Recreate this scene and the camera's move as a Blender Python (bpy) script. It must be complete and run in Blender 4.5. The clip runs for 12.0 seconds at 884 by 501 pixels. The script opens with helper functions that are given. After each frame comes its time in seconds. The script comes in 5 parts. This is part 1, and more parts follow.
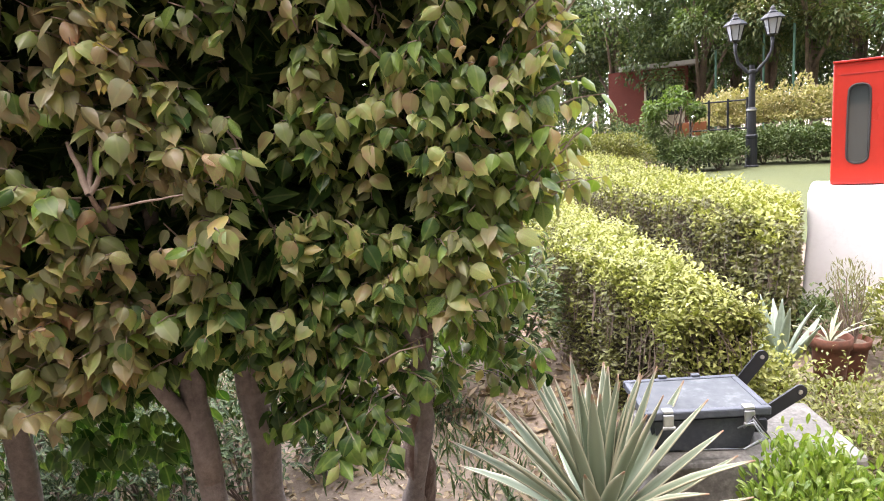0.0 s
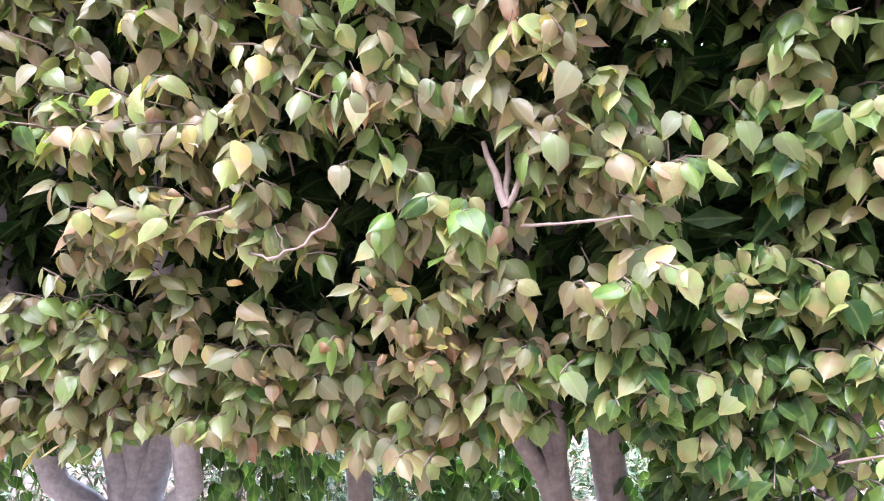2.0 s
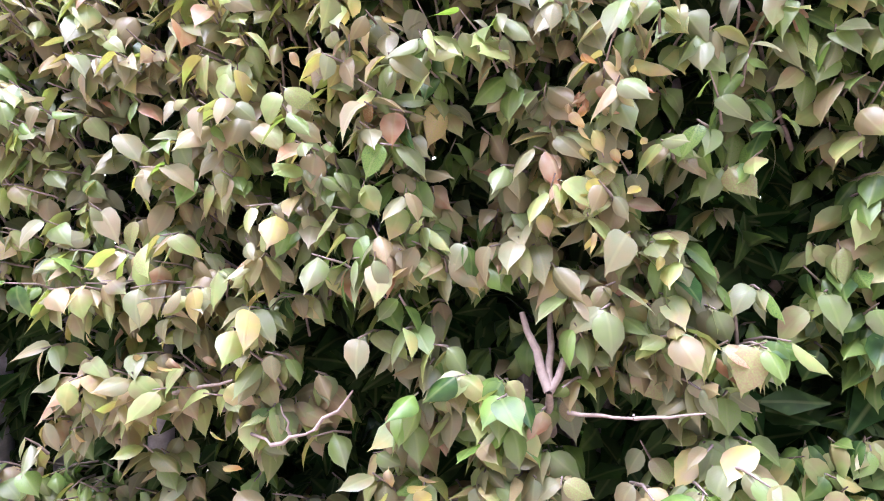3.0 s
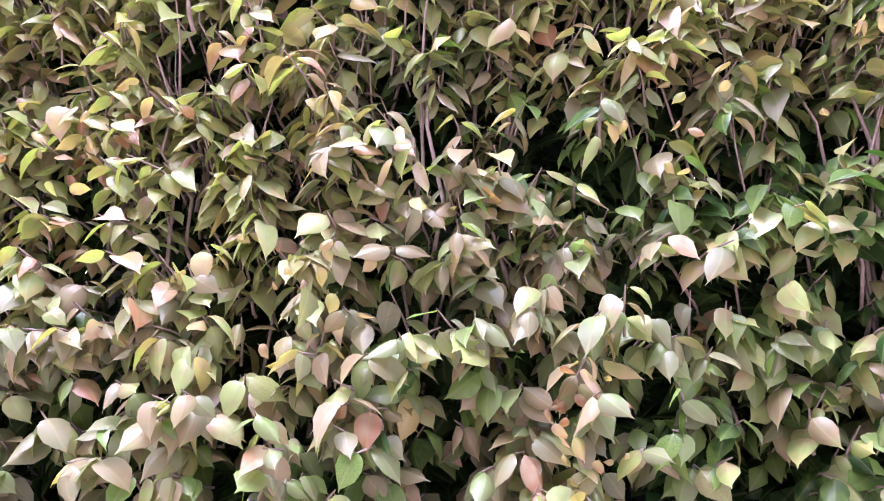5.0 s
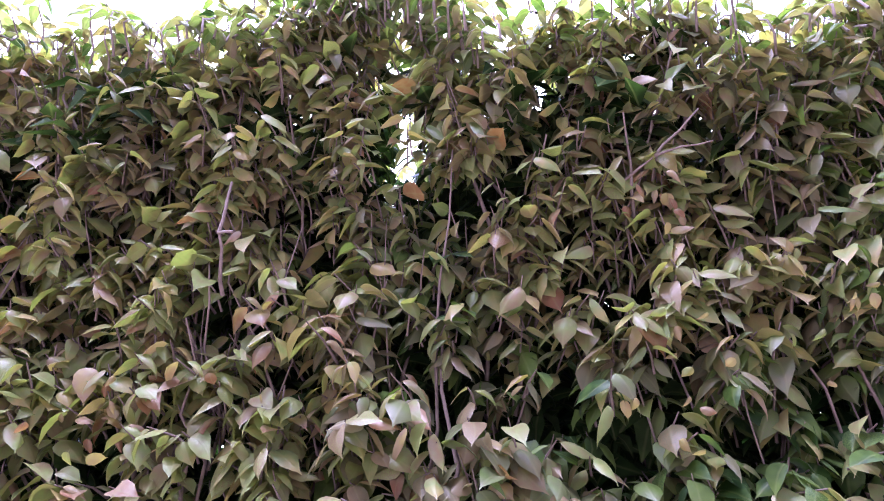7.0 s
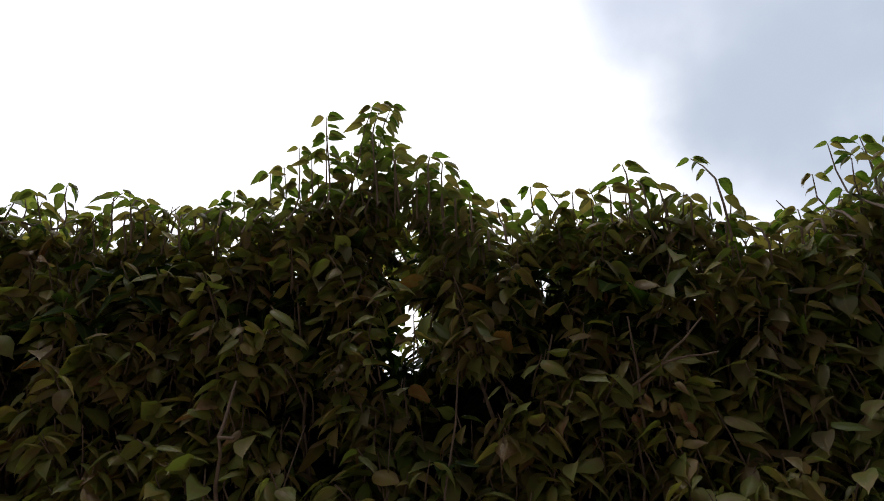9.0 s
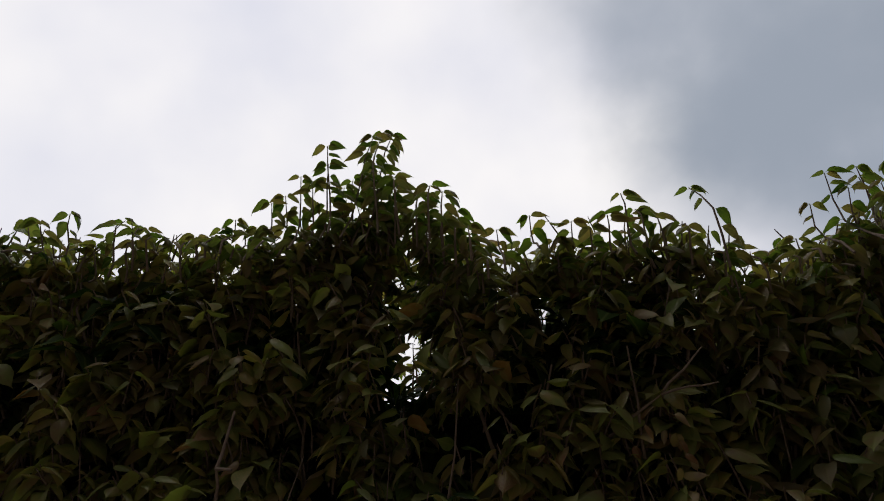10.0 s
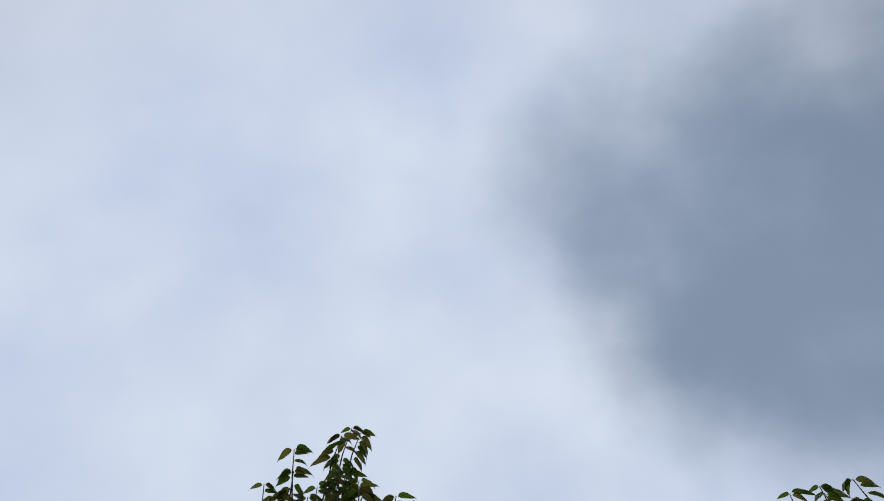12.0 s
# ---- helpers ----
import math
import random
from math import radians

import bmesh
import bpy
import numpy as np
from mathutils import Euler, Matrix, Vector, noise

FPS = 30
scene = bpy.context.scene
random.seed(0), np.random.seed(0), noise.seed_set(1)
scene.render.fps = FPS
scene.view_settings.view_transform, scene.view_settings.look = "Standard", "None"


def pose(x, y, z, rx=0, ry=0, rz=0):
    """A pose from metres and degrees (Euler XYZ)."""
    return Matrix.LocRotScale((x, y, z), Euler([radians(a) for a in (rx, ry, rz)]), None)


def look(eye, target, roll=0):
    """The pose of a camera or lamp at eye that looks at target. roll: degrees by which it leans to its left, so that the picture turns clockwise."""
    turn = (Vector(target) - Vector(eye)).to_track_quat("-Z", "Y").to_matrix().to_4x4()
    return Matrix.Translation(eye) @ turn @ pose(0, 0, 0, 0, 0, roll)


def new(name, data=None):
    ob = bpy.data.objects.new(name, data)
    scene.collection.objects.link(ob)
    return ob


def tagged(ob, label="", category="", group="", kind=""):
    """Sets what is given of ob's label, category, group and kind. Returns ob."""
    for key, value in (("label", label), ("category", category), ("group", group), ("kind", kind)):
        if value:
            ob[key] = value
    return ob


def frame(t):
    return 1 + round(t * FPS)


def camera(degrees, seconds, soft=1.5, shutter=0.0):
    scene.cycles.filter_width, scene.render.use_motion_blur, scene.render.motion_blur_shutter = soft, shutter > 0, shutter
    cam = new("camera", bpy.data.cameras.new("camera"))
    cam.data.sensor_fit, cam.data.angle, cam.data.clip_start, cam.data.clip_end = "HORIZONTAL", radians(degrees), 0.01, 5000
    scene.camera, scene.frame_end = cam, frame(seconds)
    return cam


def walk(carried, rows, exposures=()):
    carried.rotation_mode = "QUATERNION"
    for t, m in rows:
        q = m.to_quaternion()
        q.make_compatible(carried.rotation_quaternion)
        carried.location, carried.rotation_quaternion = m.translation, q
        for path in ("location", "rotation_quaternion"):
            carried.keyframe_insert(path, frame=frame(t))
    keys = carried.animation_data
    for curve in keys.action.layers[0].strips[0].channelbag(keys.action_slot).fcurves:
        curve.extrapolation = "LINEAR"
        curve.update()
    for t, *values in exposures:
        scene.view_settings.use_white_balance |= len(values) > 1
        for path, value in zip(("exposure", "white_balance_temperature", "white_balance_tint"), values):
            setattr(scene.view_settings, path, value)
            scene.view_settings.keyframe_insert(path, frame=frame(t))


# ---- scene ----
cam = camera(71.4, 12.0, soft=1.0)
PATH = [
    (0, (0.195, -0.008, 1.405), (0.502, 1.935, 1.044), -4.7),
    (0.5, (0.036, 0.096, 1.414), (0.176, 2.059, 1.057), -1.6),
    (1, (-0.078, 0.175, 1.414), (-0.091, 2.137, 1.022), 0.0),
    (1.5, (-0.188, 0.237, 1.433), (-0.357, 2.191, 1.043), -0.9),
    (2, (-0.235, 0.362, 1.443), (-0.629, 2.298, 1.132), -3.1),
    (2.5, (-0.225, 0.499, 1.482), (-0.753, 2.426, 1.385), -1.7),
    (3, (-0.263, 0.504, 1.534), (-0.738, 2.446, 1.592), -2.4),
    (3.2, (-0.279, 0.501, 1.547), (-0.731, 2.446, 1.655), -2.8),
    (4.8, (-0.371, 0.491, 1.707), (-0.511, 2.413, 2.241), -3.4),
    (5, (-0.365, 0.475, 1.728), (-0.494, 2.38, 2.323), -3.2),
    (5.5, (-0.364, 0.432, 1.784), (-0.489, 2.298, 2.493), -3.7),
    (6, (-0.355, 0.418, 1.815), (-0.475, 2.229, 2.655), -3.3),
    (6.5, (-0.351, 0.397, 1.849), (-0.481, 2.152, 2.799), -3.2),
    (7, (-0.357, 0.37, 1.889), (-0.471, 2.058, 2.956), -3.3),
    (7.5, (-0.362, 0.341, 1.928), (-0.471, 1.949, 3.111), -3.4),
    (7.7, (-0.363, 0.328, 1.948), (-0.472, 1.918, 3.156), -3.3),
    (9.3, (-0.366, 0.262, 2.013), (-0.424, 1.656, 3.446), -3.0),
    (9.5, (-0.371, 0.258, 2.012), (-0.433, 1.632, 3.464), -2.7),
    (10, (-0.358, 0.255, 2.018), (-0.423, 1.641, 3.458), -3.0),
    (10.5, (-0.35, 0.193, 2.051), (-0.358, 1.461, 3.598), -4.4),
    (11, (-0.338, 0.125, 2.091), (-0.316, 1.263, 3.736), -6.3),
    (11.5, (-0.314, 0.053, 2.121), (-0.263, 1.022, 3.87), -7.4),
    (12, (-0.300, 0.0, 2.145), (-0.247, 0.858, 3.951), -7.66),
]
EXPOSURES = [
    (0.0, 2.16, 6950, 20), (0.5, 2.91, 6450, 30), (1.0, 3.08, 6200, 29), (1.5, 3.4, 5900, 27), (2.5, 3.62, 5450, 27), (3.0, 3.64, 5450, 31), (5.0, 3.7, 5400, 44), (5.5, 3.75, 5450, 47), (6.5, 3.34, 5140, 51), (7.0, 2.78, 5100, 52), (7.5, 1.93, 5200, 50), (7.7, 1.55, 5400, 38),
    (9.3, -1.25, 7050, 14), (9.6, -1.7, 7050, 14), (10.0, -1.42, 7050, 14), (10.5, -1.8, 6700, 12), (11.2, -1.75, 6150, 11), (12.0, -1.79, 5950, 11),
]
walk(cam, [(t, look(eye, target, roll)) for t, eye, target, roll in PATH], EXPOSURES)

# ---- sky and sun: bright overcast, one dark cloud to the north-east ----
world = bpy.data.worlds.new("sky")
scene.world = world
world.use_nodes = True


def build_sky():
    nt = world.node_tree
    nt.nodes.clear()
    out = nt.nodes.new("ShaderNodeOutputWorld")
    bg = nt.nodes.new("ShaderNodeBackground")
    coord = nt.nodes.new("ShaderNodeTexCoord")
    clear = nt.nodes.new("ShaderNodeTexSky")
    clear.sky_type, clear.sun_disc = "NISHITA", False
    clear.sun_elevation, clear.sun_rotation = radians(68), radians(206)

    def node(kind, **props):
        nd = nt.nodes.new(kind)
        for k, v in props.items():
            nd.inputs[k].default_value = v
        return nd

    link = nt.links.new
    n1 = node("ShaderNodeTexNoise", Scale=4.6, Detail=6.0, Roughness=0.46)
    link(coord.outputs["Generated"], n1.inputs["Vector"])
    n2 = node("ShaderNodeTexNoise", Scale=3.4, Detail=4.0, Roughness=0.45)
    shift = nt.nodes.new("ShaderNodeVectorMath")
    shift.operation, shift.inputs[1].default_value = "ADD", (3.1, 1.7, 5.2)
    link(coord.outputs["Generated"], shift.inputs[0])
    link(shift.outputs[0], n2.inputs["Vector"])
    # one dark cloud of two banks, with a puffy edge
    def bank(direction, lo, hi, most):
        dot = nt.nodes.new("ShaderNodeVectorMath")
        dot.operation, dot.inputs[1].default_value = "DOT_PRODUCT", direction
        link(coord.outputs["Generated"], dot.inputs[0])
        wob = nt.nodes.new("ShaderNodeMath")
        wob.operation = "MULTIPLY_ADD"
        wob.inputs[1].default_value = (hi - lo) * 1.1
        link(n1.outputs["Fac"], wob.inputs[0])
        link(dot.outputs["Value"], wob.inputs[2])
        rng = node("ShaderNodeMapRange", **{"From Min": lo + (hi - lo) * 0.55, "From Max": hi + (hi - lo) * 0.55, "To Max": most})
        rng.interpolation_type = "SMOOTHSTEP"
        link(wob.outputs[0], rng.inputs["Value"])
        return rng.outputs[0]

    main, upper = bank((0.58, 0.39, 0.715), 0.905, 1.0, 1.0), bank((0.36, 0.34, 0.868), 0.955, 1.003, 0.75)
    both = nt.nodes.new("ShaderNodeMath")
    both.operation = "MULTIPLY"
    link(main, both.inputs[0])
    link(upper, both.inputs[1])
    total = nt.nodes.new("ShaderNodeMath")
    link(main, total.inputs[0])
    link(upper, total.inputs[1])
    dark = nt.nodes.new("ShaderNodeMath")
    dark.operation = "SUBTRACT"
    link(total.outputs[0], dark.inputs[0])
    link(both.outputs[0], dark.inputs[1])
    soft = nt.nodes.new("ShaderNodeValToRGB")
    soft.color_ramp.elements[0].position, soft.color_ramp.elements[0].color = 0.3, (0.74, 0.80, 0.93, 1)
    soft.color_ramp.elements[1].position, soft.color_ramp.elements[1].color = 0.7, (0.98, 1.02, 1.06, 1)
    link(n2.outputs["Fac"], soft.inputs["Fac"])
    mix = nt.nodes.new("ShaderNodeMix")
    mix.data_type = "RGBA"
    link(dark.outputs[0], mix.inputs["Factor"])
    link(soft.outputs["Color"], mix.inputs["A"])
    mix.inputs["B"].default_value = (0.31, 0.375, 0.46, 1)
    # a thin share of clear sky behind the cloud layer
    scale = nt.nodes.new("ShaderNodeVectorMath")
    scale.operation = "SCALE"
    scale.inputs["Scale"].default_value = 0.1
    link(clear.outputs["Color"], scale.inputs[0])
    veil = nt.nodes.new("ShaderNodeMix")
    veil.data_type = "RGBA"
    veil.inputs["Factor"].default_value = 0.12
    link(mix.outputs["Result"], veil.inputs["A"])
    link(scale.outputs[0], veil.inputs["B"])
    # the cloud is brightest round the hidden sun, north and high, and dimmer towards the south
    near = nt.nodes.new("ShaderNodeVectorMath")
    near.operation, near.inputs[1].default_value = "DOT_PRODUCT", (-0.05, 0.77, 0.635)
    link(coord.outputs["Generated"], near.inputs[0])
    glow = node("ShaderNodeMapRange", **{"From Min": -0.1, "From Max": 0.8, "To Min": 0.06, "To Max": 2.8})
    glow.interpolation_type = "SMOOTHSTEP"
    link(near.outputs["Value"], glow.inputs["Value"])
    link(glow.outputs[0], bg.inputs["Strength"])
    link(veil.outputs["Result"], bg.inputs["Color"])
    link(bg.outputs[0], out.inputs[0])


build_sky()
sun = new("sun", bpy.data.lights.new("sun", "SUN"))
sun.data.energy, sun.data.angle, sun.data.color = 0.9, radians(34), (1.0, 0.95, 0.87)
sun.matrix_world = look((-1.6, -3.3, 9.0), (0, 0, 0))


# ---- materials ----
def material(name, rough=0.6, metal=0.0, spec=0.5):
    m = bpy.data.materials.new(name)
    m.use_nodes = True
    b = m.node_tree.nodes["Principled BSDF"]
    b.inputs["Roughness"].default_value = rough
    b.inputs["Metallic"].default_value = metal
    b.inputs["Specular IOR Level"].default_value = spec
    return m, m.node_tree, b


def ramp(nt, src, stops):
    r = nt.nodes.new("ShaderNodeValToRGB")
    els = r.color_ramp.elements
    while len(els) < len(stops):
        els.new(0.5)
    for e, (p, c) in zip(els, stops):
        e.position, e.color = p, (*c, 1)
    nt.links.new(src, r.inputs["Fac"])
    return r.outputs["Color"]


def noise_node(nt, scale, detail=4.0, rough=0.55, coord="Object"):
    tc = nt.nodes.new("ShaderNodeTexCoord")
    n = nt.nodes.new("ShaderNodeTexNoise")
    n.inputs["Scale"].default_value, n.inputs["Detail"].default_value, n.inputs["Roughness"].default_value = scale, detail, rough
    nt.links.new(tc.outputs[coord], n.inputs["Vector"])
    return n.outputs["Fac"]


def mixed(nt, fac, a, b, mode="MIX"):
    m = nt.nodes.new("ShaderNodeMix")
    m.data_type, m.blend_type = "RGBA", mode
    for sock, v in ((m.inputs["Factor"], fac), (m.inputs["A"], a), (m.inputs["B"], b)):
        if isinstance(v, (int, float)):
            sock.default_value = v
        elif isinstance(v, tuple):
            sock.default_value = (*v, 1)
        else:
            nt.links.new(v, sock)
    return m.outputs["Result"]


def math_node(nt, op, a, b=0.0, c=0.0):
    m = nt.nodes.new("ShaderNodeMath")
    m.operation = op
    for sock, v in zip(m.inputs, (a, b, c)):
        if isinstance(v, (int, float)):
            sock.default_value = v
        else:
            nt.links.new(v, sock)
    return m.outputs[0]


def bumped(nt, b, height, strength=0.3, dist=0.01):
    bp = nt.nodes.new("ShaderNodeBump")
    bp.inputs["Strength"].default_value, bp.inputs["Distance"].default_value = strength, dist
    nt.links.new(height, bp.inputs["Height"])
    nt.links.new(bp.outputs[0], b.inputs["Normal"])


def surface(name, stops, scale=6.0, rough=0.7, metal=0.0, bump=0.3, fine=40.0, dist=0.004, spec=0.5):
    """A plain weathered surface: a ramp over two scales of noise, with relief."""
    m, nt, b = material(name, rough, metal, spec)
    big, small = noise_node(nt, scale), noise_node(nt, fine, 6.0, 0.65)
    both = math_node(nt, "MULTIPLY_ADD", small, 0.5, math_node(nt, "MULTIPLY", big, 0.5))
    nt.links.new(ramp(nt, both, stops), b.inputs["Base Color"])
    nt.links.new(math_node(nt, "MULTIPLY_ADD", big, 0.3, rough - 0.15), b.inputs["Roughness"])
    bumped(nt, b, both, bump, dist)
    return m


def leaf_material(name, stops, rough=0.42, through_light=0.3, vein=0.35, spec=0.4, vein_scale=26.0, pillow=0.0):
    """Leaves: the tone of each leaf, its age and any light or shade put in, runs along the ramp; midrib and side veins
    by the leaf's own map.
    """
    m, nt, b = material(name, rough, 0.0, spec)
    tone = nt.nodes.new("ShaderNodeAttribute")
    tone.attribute_name = "tone"
    info, geo = nt.nodes.new("ShaderNodeObjectInfo"), nt.nodes.new("ShaderNodeNewGeometry")
    jit = math_node(nt, "FRACT", math_node(nt, "ADD", info.outputs["Random"], geo.outputs["Random Per Island"]))
    t = math_node(nt, "ADD", tone.outputs["Fac"], math_node(nt, "MULTIPLY_ADD", jit, 0.10, -0.05))
    t = math_node(nt, "ADD", t, math_node(nt, "MULTIPLY_ADD", noise_node(nt, 30.0, 2.0), 0.30, -0.15))
    uv = nt.nodes.new("ShaderNodeUVMap")
    uv.uv_map = "UVMap"
    sep = nt.nodes.new("ShaderNodeSeparateXYZ")
    nt.links.new(uv.outputs[0], sep.inputs[0])
    # some blades yellow from the tip
    t = math_node(nt, "ADD", t, math_node(nt, "MULTIPLY", math_node(nt, "MULTIPLY", jit, 0.15), math_node(nt, "SUBTRACT", sep.outputs[1], 0.5)))
    col = ramp(nt, t, stops)
    col = mixed(nt, math_node(nt, "MULTIPLY", jit, 0.25), col, (0.13, 0.14, 0.075), "MIX")
    blot = noise_node(nt, 45.0, 3.0)
    col = mixed(nt, math_node(nt, "MULTIPLY", blot, 0.35), col, (0.62, 0.62, 0.55), "MULTIPLY")
    side = math_node(nt, "ABSOLUTE", math_node(nt, "SUBTRACT", sep.outputs[0], 0.5))
    rib = nt.nodes.new("ShaderNodeMapRange")
    rib.inputs["From Min"].default_value, rib.inputs["From Max"].default_value = 0.07, 0.02
    nt.links.new(side, rib.inputs["Value"])
    col = mixed(nt, math_node(nt, "MULTIPLY", rib.outputs[0], vein), col, (0.36, 0.38, 0.16))
    nt.links.new(col, b.inputs["Base Color"])
    lines = math_node(nt, "SINE", math_node(nt, "MULTIPLY", math_node(nt, "MULTIPLY_ADD", side, -0.9, sep.outputs[1]), vein_scale * 3.0))
    bumped(nt, b, math_node(nt, "ADD", math_node(nt, "MULTIPLY", lines, 0.05), rib.outputs[0]), 0.25, 0.0012)
    if pillow:
        # the blade is domed from margin to margin
        swell = math_node(nt, "MULTIPLY", math_node(nt, "MULTIPLY", side, side), -4.0)
        bp = nt.nodes.new("ShaderNodeBump")
        bp.inputs["Strength"].default_value, bp.inputs["Distance"].default_value = 1.0, pillow
        nt.links.new(swell, bp.inputs["Height"])
        old = b.inputs["Normal"].links[0].from_node
        nt.links.new(bp.outputs[0], old.inputs["Normal"])
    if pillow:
        # low tones lose their gloss, so the inner leaves look shaded
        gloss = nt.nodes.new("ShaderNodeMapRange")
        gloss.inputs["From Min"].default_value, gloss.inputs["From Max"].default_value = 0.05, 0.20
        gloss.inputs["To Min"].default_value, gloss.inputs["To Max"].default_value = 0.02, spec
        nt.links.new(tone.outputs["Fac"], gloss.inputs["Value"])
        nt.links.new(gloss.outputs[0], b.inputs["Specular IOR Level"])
    tr = nt.nodes.new("ShaderNodeBsdfTranslucent")
    nt.links.new(mixed(nt, 1.0, col, (1.35, 1.5, 0.55), "MULTIPLY"), tr.inputs["Color"])
    ms = nt.nodes.new("ShaderNodeMixShader")
    ms.inputs[0].default_value = through_light
    out = nt.nodes["Material Output"]
    nt.links.new(b.outputs[0], ms.inputs[1])
    nt.links.new(tr.outputs[0], ms.inputs[2])
    nt.links.new(ms.outputs[0], out.inputs["Surface"])
    return m


# the two lowest tones are leaf green darkened for the crown's inner shade
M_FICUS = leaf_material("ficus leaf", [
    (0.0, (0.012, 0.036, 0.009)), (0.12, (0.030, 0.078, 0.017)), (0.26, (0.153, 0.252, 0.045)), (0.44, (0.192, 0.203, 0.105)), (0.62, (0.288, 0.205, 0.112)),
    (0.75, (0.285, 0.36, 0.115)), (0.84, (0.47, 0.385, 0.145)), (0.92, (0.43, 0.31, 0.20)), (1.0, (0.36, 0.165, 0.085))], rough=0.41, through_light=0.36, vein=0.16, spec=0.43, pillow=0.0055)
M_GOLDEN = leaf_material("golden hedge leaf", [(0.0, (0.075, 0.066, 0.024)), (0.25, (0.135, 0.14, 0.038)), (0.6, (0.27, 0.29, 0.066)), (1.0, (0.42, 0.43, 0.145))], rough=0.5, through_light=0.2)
M_SHRUB = leaf_material("fresh shrub leaf", [(0.0, (0.04, 0.085, 0.012)), (0.5, (0.095, 0.18, 0.020)), (1.0, (0.22, 0.30, 0.05))], rough=0.4)
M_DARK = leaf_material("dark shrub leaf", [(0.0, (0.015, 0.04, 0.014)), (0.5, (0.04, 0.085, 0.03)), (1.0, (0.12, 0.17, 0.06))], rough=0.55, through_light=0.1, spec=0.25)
M_FAR = leaf_material("tree leaf", [(0.0, (0.016, 0.042, 0.017)), (0.5, (0.048, 0.095, 0.036)), (0.85, (0.12, 0.165, 0.065)), (1.0, (0.21, 0.20, 0.10))], rough=0.55)
M_PALE = leaf_material("pale yellow shrub leaf", [(0.0, (0.20, 0.22, 0.08)), (0.5, (0.36, 0.32, 0.16)), (1.0, (0.56, 0.48, 0.30))], rough=0.55)
M_LITTER = leaf_material("fallen leaf", [(0.0, (0.10, 0.055, 0.03)), (0.5, (0.26, 0.17, 0.10)), (1.0, (0.48, 0.37, 0.26))], rough=0.8, through_light=0.05)
M_BARK = surface("ficus bark", [(0.25, (0.06, 0.048, 0.042)), (0.5, (0.155, 0.13, 0.117)), (0.75, (0.26, 0.23, 0.21))], 9.0, 0.85, bump=0.8, fine=55.0, dist=0.012)
M_BARKDARK = surface("dark red-brown bark", [(0.25, (0.05, 0.032, 0.026)), (0.5, (0.13, 0.088, 0.072)), (0.78, (0.27, 0.21, 0.18))], 11.0, 0.85, bump=0.9, fine=45.0, dist=0.02)
M_TWIG = surface("reddish twig", [(0.3, (0.12, 0.085, 0.066)), (0.7, (0.31, 0.245, 0.20))], 14.0, 0.8, bump=0.3, fine=90.0)
M_WASHED = surface("limewashed bark", [(0.3, (0.13, 0.12, 0.115)), (0.5, (0.27, 0.25, 0.25)), (0.75, (0.47, 0.455, 0.46))], 7.0, 0.9, bump=0.5, fine=50.0)
M_FARBARK = surface("tree bark", [(0.3, (0.07, 0.055, 0.045)), (0.7, (0.24, 0.19, 0.15))], 5.0, 0.9)
M_CONCRETE = surface("weathered concrete", [(0.30, (0.055, 0.05, 0.047)), (0.5, (0.14, 0.135, 0.125)), (0.72, (0.32, 0.31, 0.29))], 6.0, 0.85, bump=0.5, fine=60.0)
M_WHITE = surface("whitewashed plaster", [(0.2, (0.70, 0.69, 0.71)), (0.45, (0.80, 0.80, 0.83)), (0.8, (0.84, 0.84, 0.87))], 2.2, 0.85, bump=0.15, fine=45.0)
M_RED = surface("red enamel", [(0.2, (0.38, 0.020, 0.012)), (0.8, (0.47, 0.030, 0.017))], 3.0, 0.32, bump=0.05, fine=30.0)
M_REDDARK = surface("red enamel in groove shade", [(0.2, (0.25, 0.01, 0.008)), (0.8, (0.32, 0.015, 0.01))], 3.0, 0.5, bump=0.05)
M_RUBBER = surface("black rubber", [(0.3, (0.018, 0.018, 0.018)), (0.7, (0.035, 0.035, 0.036))], 12.0, 0.6, bump=0.1)
M_GREY = surface("grey powder-coated metal", [(0.2, (0.035, 0.042, 0.056)), (0.5, (0.065, 0.075, 0.095)), (0.8, (0.13, 0.14, 0.16))], 7.0, 0.55, 0.1, bump=0.1, fine=60.0)
M_BLACK = surface("black painted steel", [(0.2, (0.010, 0.012, 0.016)), (0.8, (0.03, 0.034, 0.042))], 6.0, 0.45, 0.3, bump=0.08)
M_STEEL = surface("dull steel", [(0.2, (0.30, 0.31, 0.32)), (0.8, (0.55, 0.55, 0.55))], 20.0, 0.4, 0.9, bump=0.1)
M_TERRA = surface("terracotta", [(0.3, (0.05, 0.025, 0.017)), (0.55, (0.15, 0.055, 0.032)), (0.8, (0.26, 0.14, 0.10))], 8.0, 0.85, bump=0.25)
M_HUT = surface("brick-red painted wall", [(0.2, (0.11, 0.030, 0.025)), (0.8, (0.19, 0.055, 0.044))], 2.0, 0.85, bump=0.2)
M_ROOF = surface("grey roof sheet", [(0.2, (0.30, 0.30, 0.31)), (0.8, (0.50, 0.50, 0.51))], 3.0, 0.7, bump=0.15)
M_FRAMEPAINT = surface("cream door paint", [(0.2, (0.48, 0.45, 0.36)), (0.8, (0.62, 0.58, 0.48))], 4.0, 0.7)
M_ORANGE = surface("varnished orange wood", [(0.2, (0.16, 0.055, 0.02)), (0.8, (0.27, 0.095, 0.035))], 6.0, 0.5)
M_NET = surface("green netting post", [(0.2, (0.035, 0.10, 0.075)), (0.8, (0.07, 0.17, 0.125))], 4.0, 0.6)
